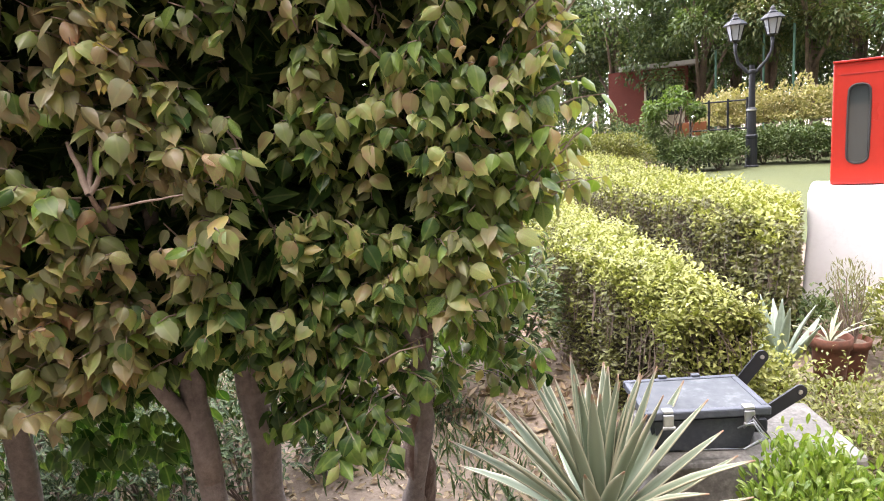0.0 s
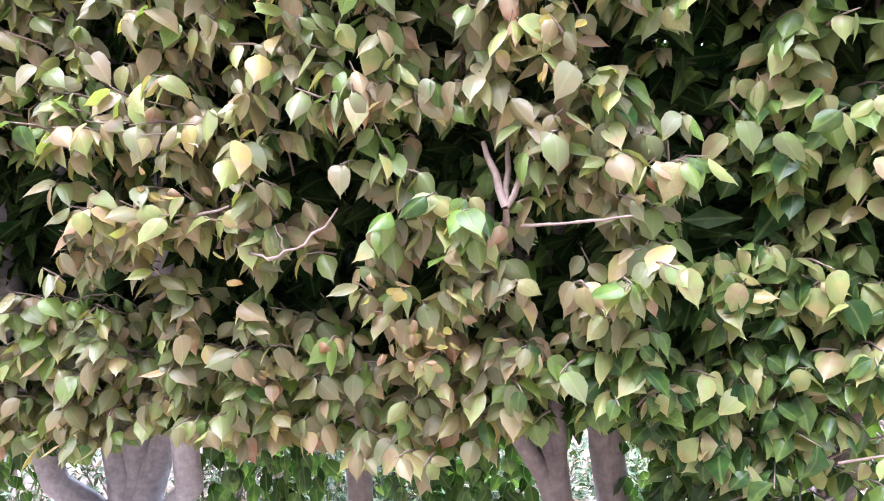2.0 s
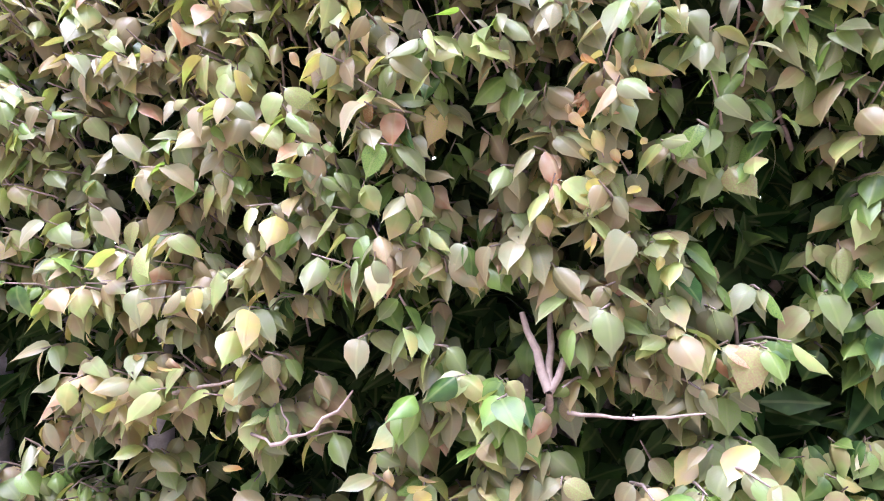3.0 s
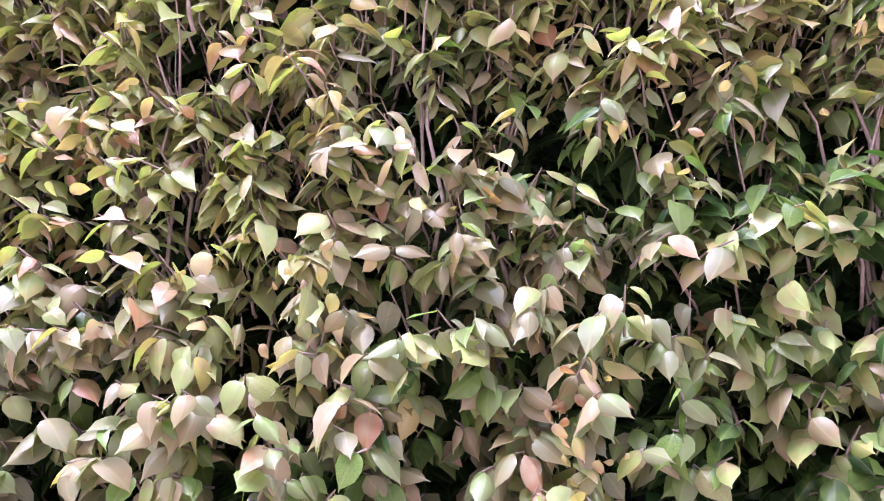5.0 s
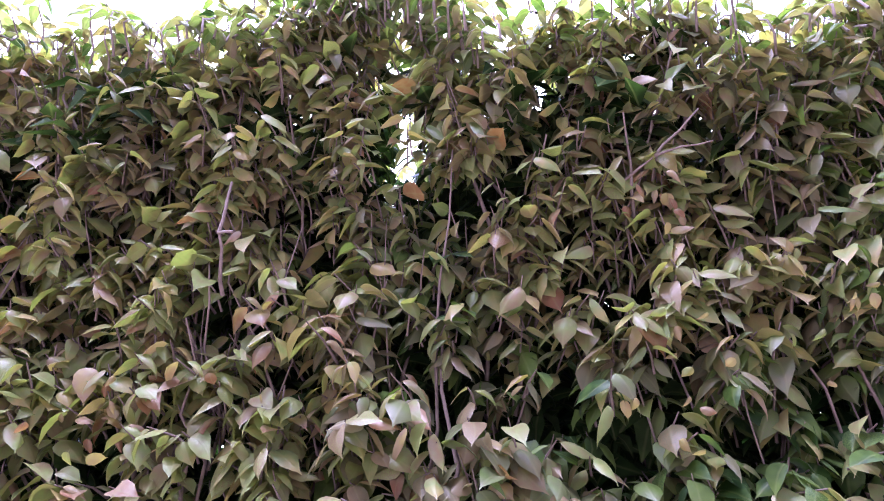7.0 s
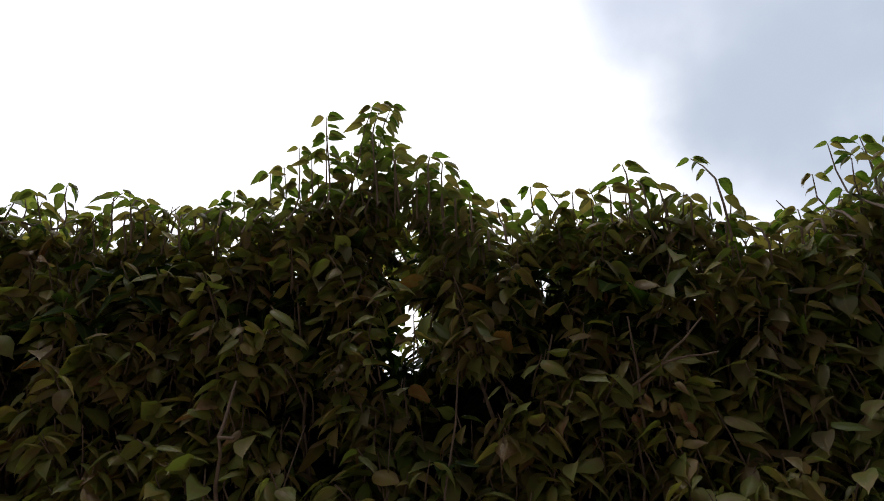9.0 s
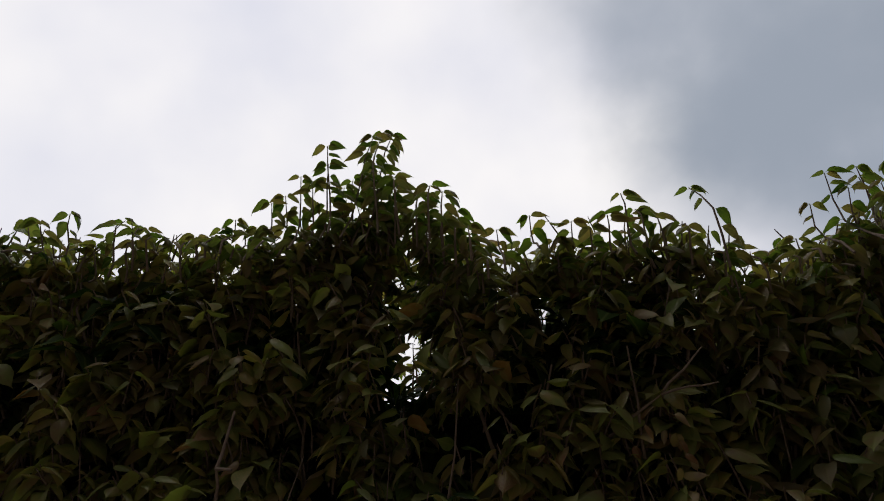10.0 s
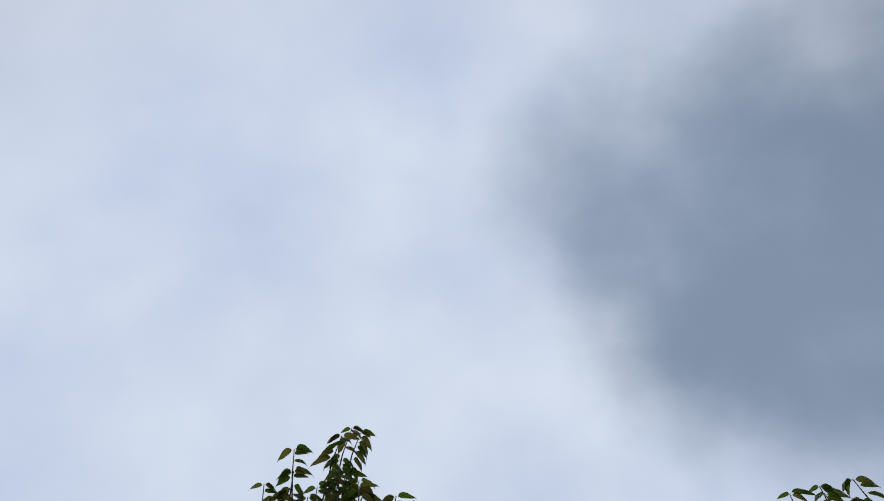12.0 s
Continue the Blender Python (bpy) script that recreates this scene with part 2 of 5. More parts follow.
M_LANTERN = surface("frosted lantern glass", [(0.2, (0.25, 0.275, 0.32)), (0.8, (0.38, 0.41, 0.46))], 6.0, 0.35, bump=0.03)
M_DIRT = surface("dry soil", [(0.2, (0.085, 0.06, 0.042)), (0.5, (0.20, 0.152, 0.112)), (0.8, (0.36, 0.29, 0.23))], 2.4, 0.95, bump=0.8, fine=38.0, dist=0.02)
M_LAWN = surface("mown lawn", [(0.2, (0.05, 0.065, 0.022)), (0.5, (0.085, 0.10, 0.038)), (0.8, (0.13, 0.14, 0.06))], 0.8, 0.95, bump=0.6, fine=60.0, dist=0.02)
M_GLASSDARK, _nt, _b = material("dark window glass", 0.06)
_b.inputs["Base Color"].default_value = (0.035, 0.045, 0.045, 1)
_b.inputs["Coat Weight"].default_value = 0.4
M_FLOODGLASS = surface("dusty lamp glass", [(0.30, (0.05, 0.058, 0.07)), (0.52, (0.09, 0.10, 0.11)), (0.72, (0.22, 0.23, 0.24))], 4.0, 0.6, bump=0.04, fine=25.0, spec=0.2)


def agave_material():
    m, nt, b = material("variegated agave leaf", 0.5, 0.0, 0.35)
    uv = nt.nodes.new("ShaderNodeUVMap")
    uv.uv_map = "UVMap"
    sep = nt.nodes.new("ShaderNodeSeparateXYZ")
    nt.links.new(uv.outputs[0], sep.inputs[0])
    info = nt.nodes.new("ShaderNodeObjectInfo")
    side = math_node(nt, "ABSOLUTE", math_node(nt, "SUBTRACT", sep.outputs[0], 0.5))
    streak = nt.nodes.new("ShaderNodeTexNoise")
    streak.inputs["Scale"].default_value = 6.0
    mp = nt.nodes.new("ShaderNodeMapping")
    mp.inputs["Scale"].default_value = (9.0, 0.35, 1.0)
    nt.links.new(uv.outputs[0], mp.inputs["Vector"])
    nt.links.new(mp.outputs[0], streak.inputs["Vector"])
    w = math_node(nt, "MULTIPLY_ADD", streak.outputs["Fac"], 0.10, side)
    col = ramp(nt, w, [(0.30, (0.15, 0.19, 0.125)), (0.44, (0.215, 0.26, 0.18)), (0.475, (0.40, 0.40, 0.28)), (0.53, (0.52, 0.50, 0.37)), (0.58, (0.46, 0.42, 0.30))])
    col = mixed(nt, math_node(nt, "MULTIPLY", info.outputs["Random"], 0.3), col, (0.27, 0.30, 0.22))
    tip = nt.nodes.new("ShaderNodeMapRange")
    tip.inputs["From Min"].default_value, tip.inputs["From Max"].default_value = 0.93, 0.985
    nt.links.new(sep.outputs[1], tip.inputs["Value"])
    col = mixed(nt, tip.outputs[0], col, (0.22, 0.13, 0.08))
    nt.links.new(col, b.inputs["Base Color"])
    bumped(nt, b, streak.outputs["Fac"], 0.2, 0.002)
    return m


M_AGAVE = agave_material()
M_GREYLEAF = surface("grey-green succulent leaf", [(0.2, (0.17, 0.22, 0.17)), (0.6, (0.30, 0.36, 0.29)), (0.85, (0.44, 0.48, 0.40))], 14.0, 0.55, bump=0.1)


# ---- building helpers ----
def empty(name, at, label, category, group="", turn=0.0):
    ob = new(name)
    ob.empty_display_size = 0.1
    ob.matrix_basis = pose(*at, 0, 0, turn)
    return tagged(ob, label, category, group)


def part(name, bm, mat, parent, label="", kind="", smooth=False):
    """Links a bmesh or a mesh as one object under a thing or a part. Its points are in the thing's own space."""
    if isinstance(bm, bmesh.types.BMesh):
        me = bpy.data.meshes.new(name)
        bm.to_mesh(me)
        bm.free()
    else:
        me = bm
    if smooth:
        me.polygons.foreach_set("use_smooth", [True] * len(me.polygons))
    if not me.materials:
        me.materials.append(mat)
    ob = new(name, me)
    ob.parent = parent
    return tagged(ob, label, "", "", kind)


def box(bm, size, at=(0, 0, 0), bevel=0.0, turn=(0, 0, 0), seg=2):
    m = pose(*at, *turn) @ Matrix.Diagonal((*size, 1))
    made = bmesh.ops.create_cube(bm, size=1.0, matrix=m)
    if bevel:
        edges = list({e for v in made["verts"] for e in v.link_edges})
        bmesh.ops.bevel(bm, geom=edges, offset=bevel, segments=seg, affect="EDGES", profile=0.5)


def tube(bm, pts, radii, sides=8, cap=True):
    """A tapered tube along points."""
    pts = [Vector(p) for p in pts]
    rings = []
    side = None
    for i, p in enumerate(pts):
        d = (pts[min(i + 1, len(pts) - 1)] - pts[max(i - 1, 0)]).normalized()
        if side is None:
            side = d.orthogonal().normalized()
        side = (side - d * side.dot(d)).normalized()
        up = d.cross(side)
        r = radii[i] if isinstance(radii, (list, tuple)) else radii
        rings.append([bm.verts.new(p + (side * math.cos(a) + up * math.sin(a)) * r) for a in (2 * math.pi * k / sides for k in range(sides))])
    for a, b in zip(rings, rings[1:]):
        for k in range(sides):
            bm.faces.new((a[k], a[(k + 1) % sides], b[(k + 1) % sides], b[k]))
    if cap and sides > 2:
        bm.faces.new(rings[0][::-1])
        bm.faces.new(rings[-1])


def lathe(bm, profile, sides=24, at=(0, 0, 0)):
    """Turns (radius, height) pairs round z."""
    rings = [[bm.verts.new((at[0] + r * math.cos(a), at[1] + r * math.sin(a), at[2] + z)) for a in (2 * math.pi * k / sides for k in range(sides))] for r, z in profile]
    for a, b in zip(rings, rings[1:]):
        for k in range(sides):
            bm.faces.new((a[k], a[(k + 1) % sides], b[(k + 1) % sides], b[k]))
    bm.faces.new(rings[0][::-1])
    bm.faces.new(rings[-1])


def wiggly(a, b, n, amount, rng):
    a, b = Vector(a), Vector(b)
    pts = [a.lerp(b, i / n) for i in range(n + 1)]
    for i in range(1, n):
        pts[i] += Vector((rng.uniform(-1, 1), rng.uniform(-1, 1), rng.uniform(-0.4, 0.4))) * amount
    return pts


class Leaves:
    """Gathers many leaves of a few shapes and joins them into one mesh."""

    def __init__(self, shapes):
        self.shapes = shapes
        self.rows = [[] for _ in shapes]

    def add(self, at, along, normal, size, tone, shape):
        self.rows[shape].append((*at, *along, *normal, size, tone))

    def count(self):
        return sum(len(r) for r in self.rows)

    def mesh(self, name):
        vs, fs, us, ts, base = [], [], [], [], 0
        for (sv, sf, su), rows in zip(self.shapes, self.rows):
            if not rows:
                continue
            a = np.array(rows)
            y = a[:, 3:6] / np.linalg.norm(a[:, 3:6], axis=1, keepdims=True)
            z = a[:, 6:9] - y * np.sum(a[:, 6:9] * y, axis=1, keepdims=True)
            z /= np.linalg.norm(z, axis=1, keepdims=True) + 1e-9
            x = np.cross(y, z)
            size = a[:, 9][:, None, None]
            pts = a[:, None, 0:3] + size * (sv[None, :, 0, None] * x[:, None] + sv[None, :, 1, None] * y[:, None] + sv[None, :, 2, None] * z[:, None])
            n = len(a)
            vs.append(pts.reshape(-1, 3))
            fs.append((sf[None] + (base + np.arange(n) * len(sv))[:, None, None]).reshape(-1, 4))
            us.append(np.tile(su, (n, 1)))
            ts.append(np.repeat(a[:, 10], len(sv)))
            base += n * len(sv)
        return quad_mesh(name, np.concatenate(vs), np.concatenate(fs), np.concatenate(us), np.concatenate(ts))


def quad_mesh(name, v, f, uv, tone):
    me = bpy.data.meshes.new(name)
    me.vertices.add(len(v))
    me.vertices.foreach_set("co", v.astype(np.float32).ravel())
    me.loops.add(f.size)
    me.loops.foreach_set("vertex_index", f.astype(np.int32).ravel())
    me.polygons.add(len(f))
    me.polygons.foreach_set("loop_start", np.arange(0, f.size, 4, dtype=np.int32))
    me.update(calc_edges=True)
    me.polygons.foreach_set("use_smooth", np.ones(len(f), dtype=bool))
    layer = me.uv_layers.new(name="UVMap")
    layer.data.foreach_set("uv", uv[f.ravel()].astype(np.float32).ravel())
    att = me.attributes.new("tone", "FLOAT", "POINT")
    att.data.foreach_set("value", tone.astype(np.float32))
    me.validate()
    return me


OVATE = ((0.0, 0.025), (0.11, 0.03), (0.15, 0.45), (0.24, 0.82), (0.38, 1.0), (0.59, 0.93), (0.79, 0.41), (0.89, 0.11), (1.0, 0.012))
OVATE_INNER = ((0.0, 0.03), (0.16, 0.40), (0.45, 1.0), (0.78, 0.45), (1.0, 0.012))
OBLONG = ((0.0, 0.05), (0.30, 0.72), (0.62, 1.0), (0.86, 0.62), (1.0, 0.03))
SIMPLE = ((0.0, 0.05), (0.45, 1.0), (1.0, 0.04))


def leaf_shape(outline, width, bend, fold, twist=0.0, sway=0.0, power=1.4):
    """One leaf of length 1 along y, upper side to z: half its width by the outline, bent down along its length, folded up from the midrib."""
    vs, us, y, z, last = [], [], 0.0, 0.0, 0.0
    for s, w in outline:
        ang = -bend * s ** power
        y, z, last = y + (s - last) * math.cos(ang), z + (s - last) * math.sin(ang), s
        h = width * 0.5 * w
        tw = twist * s
        x0 = sway * s * s
        for k, lift in ((-1, fold), (0, 0), (1, fold)):
            dx, dz = k * h * math.cos(fold), abs(k) * h * math.sin(fold)
            vs.append((x0 + dx * math.cos(tw) - dz * math.sin(tw), y + dz * math.sin(-ang), z + dx * math.sin(tw) + dz * math.cos(tw) * math.cos(ang)))
            us.append((0.5 + 0.5 * k * w, s))
    fs = []
    for i in range(len(outline) - 1):
        a = i * 3
        fs += [(a, a + 1, a + 4, a + 3), (a + 1, a + 2, a + 5, a + 4)]
    return np.array(vs), np.array(fs), np.array(us)


_r = random.Random(4)
FICUS_SHAPES = [leaf_shape(OVATE, _r.uniform(0.51, 0.63), b, f, _r.uniform(-0.8, 0.8), _r.uniform(-0.35, 0.35), 0.6)
                for b in (0.4, 0.8, 1.2, 1.55) for f in (-0.52, -0.25, 0.05, 0.30)]
# sickle-shaped leaves, curved to one side: the first two to the one, the last two to the other
HOOD_SHAPES = [leaf_shape(OVATE, w, b, f, _r.uniform(-0.3, 0.3), sway, 1.0) for sway in (0.4, -0.4) for w, b, f in ((0.43, 1.8, -0.42), (0.48, 2.4, -0.55))]
INNER_SHAPES = [leaf_shape(OVATE_INNER, _r.uniform(0.48, 0.60), b, f, _r.uniform(-0.4, 0.4), _r.uniform(-0.10, 0.10)) for b in (0.4, 0.95, 1.5, 2.1) for f in (-0.35, -0.1, 0.2, 0.5)]
SMALL_SHAPES = [leaf_shape(SIMPLE, 0.52, b, f, _r.uniform(-0.3, 0.3)) for b in (0.2, 0.7) for f in (0.15, 0.5)]
FAR_SHAPES = [(np.array([(0, 0, 0), (w, 0.45, 0.12), (0, 1, d), (-w, 0.5, 0.12)]), np.array([(0, 1, 2, 3)]), np.array([(0.5, 0), (1, 0.5), (0.5, 1), (0, 0.5)])) for w, d in ((0.26, -0.1), (0.32, -0.3), (0.22, -0.5), (0.3, 0.0))]
FROND_SHAPES = [leaf_shape(SIMPLE, 0.34, b, f, _r.uniform(-0.3, 0.3)) for b in (0.3, 0.8) for f in (0.2, 0.5)]
OBLONG_SHAPES = [leaf_shape(OBLONG, 0.36, b, f, _r.uniform(-0.3, 0.3)) for b in (0.2, 0.6, 1.0) for f in (0.2, 0.5)]


def smooth(a, b, x):
    t = min(1.0, max(0.0, (x - a) / (b - a)))
    return t * t * (3 - 2 * t)


def ground_z(x, y):
    """The garden rises gently towards the lawn."""
    return 0.35 * smooth(4.0, 10.5, y)


# ---- ground and lawn ----
def build_ground():
    bm = bmesh.new()
    xs = [-900, -200, -60, -20, -8] + [-4 + 0.25 * i for i in range(33)] + [5, 6, 8, 10, 14, 20, 40, 90, 250, 900]
    ys = [-900, -200, -60, -20, -6] + [-2 + 0.25 * i for i in range(29)] + [5.5, 6, 7, 8, 9, 10, 11, 12, 14, 20, 40, 90, 250, 900]
    grid = [[bm.verts.new((x, y, ground_z(x, y) + (0.03 * noise.noise((x * 1.3, y * 1.3, 0)) if abs(x) < 5 and -2 < y < 6 else 0.0))) for x in xs] for y in ys]
    for r0, r1 in zip(grid, grid[1:]):
        for i in range(len(xs) - 1):
            bm.faces.new((r0[i], r0[i + 1], r1[i + 1], r1[i]))
    tagged(part("ground", bm, M_DIRT, None, smooth=True), "dry brown garden soil with scattered leaf litter", "ground", "", "structure")
    bm = bmesh.new()
    xs, ys = [4.5 + 0.75 * i for i in range(20)], [4.0 + 0.75 * i for i in range(13)]
    grid = [[bm.verts.new((x + 0.2 * (y - 4), y, ground_z(x, y) + 0.008)) for x in xs] for y in ys]
    for r0, r1 in zip(grid, grid[1:]):
        for i in range(len(xs) - 1):
            bm.faces.new((r0[i], r0[i + 1], r1[i + 1], r1[i]))
    tagged(part("lawn", bm, M_LAWN, None, smooth=True), "short mown pale green lawn beyond the hedges", "lawn", "", "structure")


build_ground()


# ---- the row of clipped ficus trees ----
FACE, BACK = 1.44, 2.05


TOP_X = (-3.0, -1.6, -1.0, -0.88, -0.75, -0.62, -0.50, -0.40, -0.30, -0.20, -0.08, 0.05, 0.20, 0.31, 0.45, 0.70)
TOP_Z = (3.32, 3.31, 3.24, 3.22, 3.24, 3.29, 3.27, 3.19, 3.09, 3.14, 3.16, 3.13, 3.11, 3.01, 3.06, 3.11)


def hedge_top(x):
    return float(np.interp(x, TOP_X, TOP_Z)) + 0.03 * noise.noise((x * 3.1, 0.3, 0.0))


def hedge_bottom(x, depth):
    z = 0.875 - 0.065 * smooth(-0.2, -0.5, x) - 0.12 * smooth(-0.12, 0.02, x) * smooth(0.28, 0.16, x) + (0.08 + 0.2 * depth) * smooth(0.25, 0.30, x) * smooth(0.50, 0.45, x) - 0.20 * depth
    return z + 0.05 * noise.noise((x * 4.0, 1.7, 0.0)) + 0.25 * smooth(0.45, 0.85, x)


def hedge_end(z):
    return 0.76 + 0.05 * noise.noise((0.0, 2.0, z * 2.5)) - 0.16 * smooth(1.30, 1.06, z) - 0.20 * smooth(1.06, 0.84, z)


def hedge_face(x, z):
    """The clipped front: it swells low on the west side, is drawn in at the seam and the hem, and leans out towards the top."""
    y = FACE - 0.03 * smooth(-0.25, -0.6, x) * smooth(1.0, 1.25, z) * smooth(2.1, 1.7, z) - 0.08 * smooth(2.45, 3.0, z)
    y += 0.09 * smooth(-0.12, 0.06, x) * smooth(0.42, 0.24, x) * smooth(2.0, 1.7, z) + 0.08 * smooth(1.12, 0.85, z)
    return y + 0.05 * noise.noise((x * 2.3, 0.0, z * 2.3)) + 0.025 * noise.noise((x * 6.0, 4.0, z * 6.0))


# hollows in the front: x, z, half-width, half-height, depth left open
HOLLOWS = [(0.03, 1.52, 0.045, 0.22, 1.0), (0.04, 1.28, 0.045, 0.09, 1.0), (-0.69, 1.41, 0.075, 0.045, 1.0), (-0.95, 1.23, 0.10, 0.05, 1.0),
           (-0.24, 1.24, 0.10, 0.045, 1.0), (-0.52, 2.98, 0.05, 0.18, 0.7), (0.33, 2.95, 0.07, 0.04, 0.8), (-0.40, 2.52, 0.03, 0.10, 0.6), (0.40, 3.12, 0.04, 0.08, 0.5),
           (-0.60, 1.05, 0.06, 0.04, 1.0), (-1.30, 1.45, 0.09, 0.05, 1.0), (-1.35, 1.32, 0.05, 0.19, 1.0), (-1.48, 1.28, 0.07, 0.20, 1.0), (-0.34, 1.39, 0.04, 0.05, 0.7), (-0.50, 1.19, 0.04, 0.03, 1.0), (-0.06, 1.11, 0.05, 0.03, 1.0),
           (-0.375, 2.35, 0.025, 0.05, 1.0), (-0.20, 2.24, 0.03, 0.05, 1.0), (0.0, 2.23, 0.03, 0.08, 1.0), (-0.12, 2.10, 0.04, 0.07, 1.0), (-0.88, 2.12, 0.04, 0.05, 1.0), (-1.25, 2.13, 0.03, 0.04, 1.0), (-0.56, 2.42, 0.03, 0.03, 1.0), (-1.45, 2.1, 0.06, 0.12, 0.8), (0.17, 1.90, 0.06, 0.10, 0.6), (-0.12, 1.60, 0.035, 0.06, 1.0)]
# open to the light behind
WINDOWS = [(-0.52, 2.82, 0.048, 0.065), (-0.475, 2.90, 0.025, 0.04), (-0.50, 3.00, 0.02, 0.04), (0.285, 2.867, 0.022, 0.014), (0.185, 2.878, 0.012, 0.01), (-0.36, 3.12, 0.02, 0.02)]


def hollow(x, z, wider=0.0):
    for hx, hz, a, b, k in HOLLOWS:
        if ((x - hx) / (a + wider)) ** 2 + ((z - hz - wider) / (b + wider)) ** 2 < 1:
            return k
    return 0.0


def opened(x, y, z, wider=0.0):
    """Thin places in the crown, which run on slantwise from the front to the top."""
    z -= 0.86 * (y - 1.5)
    x += 0.15 * (y - 1.5)
    wider += 0.03 * max(0.0, y - 1.5)
    return any(((x - hx) / (a + wider)) ** 2 + ((z - hz) / (b + wider)) ** 2 < 1 for hx, hz, a, b in WINDOWS)


# fresh green patches among the tired olive and tan ones: x, z, radius
FRESH = [(0.15, 0.72, 0.40), (0.45, 1.3, 0.55), (0.35, 1.65, 0.55), (0.12, 0.95, 0.4), (-0.15, 0.85, 0.3), (-0.55, 2.62, 0.20), (-0.42, 2.50, 0.18), (-0.27, 2.22, 0.22), (0.32, 2.15, 0.28), (-0.04, 2.12, 0.2), (-0.50, 2.45, 0.26), (0.0, 2.22, 0.25), (-0.50, 1.98, 0.2), (0.25, 2.05, 0.30), (-0.42, 1.38, 0.13), (0.1, 0.95, 0.35), (-0.5, 3.2, 0.2), (0.6, 2.6, 0.35)]
TIRED = [(-0.95, 1.35, 0.30), (-0.55, 1.10, 0.16), (-0.25, 1.62, 0.16), (-1.1, 2.4, 0.45), (-0.05, 2.55, 0.25), (-0.75, 1.9, 0.25)]


def leaf_tone(x, z, rng):
    warm = 0.49 + 0.38 * smooth(1.8, 2.3, z) * smooth(0.5, 0.1, x) + 0.25 * noise.noise((x * 1.7, 7.0, z * 1.7)) + 0.26 * noise.noise((x * 5.5, 2.0, z * 5.5))
    for fx, fz, r in FRESH:
        warm -= 0.42 * max(0.0, 1 - ((x - fx) ** 2 + (z - fz) ** 2) / r ** 2)
    for fx, fz, r in TIRED:
        warm += 0.28 * max(0.0, 1 - ((x - fx) ** 2 + (z - fz) ** 2) / r ** 2)
    u = rng.random()
    young = 0.025 + 0.42 * min(1.0, max(0.0, 0.55 - warm) * 2.0)
    if u < young:
        return rng.uniform(0.68, 0.76)
    # extra golden leaves high up stand in for rims lit by the sky
    if z > 2.3 and rng.random() < 0.22:
        return rng.uniform(0.74, 0.86)
    if u < young + 0.12 * max(0.0, warm):
        return rng.uniform(0.84, 0.97)
    return min(0.72, max(0.15, rng.gauss(0.225 + 0.53 * warm, 0.125)))


class Crown:
    """The leaves and twigs of one tree of the row."""

    def __init__(self):
        self.leaves, self.single, self.twigs, self.stems = Leaves(FICUS_SHAPES + INNER_SHAPES + SMALL_SHAPES + HOOD_SHAPES), [], bmesh.new(), []

    def leaf(self, at, along, normal, size, tone, shape, single):
        if single:
            self.single.append((at, along, normal, size, tone, shape))
        else:
            self.leaves.add(at, along, normal, size, tone, shape)


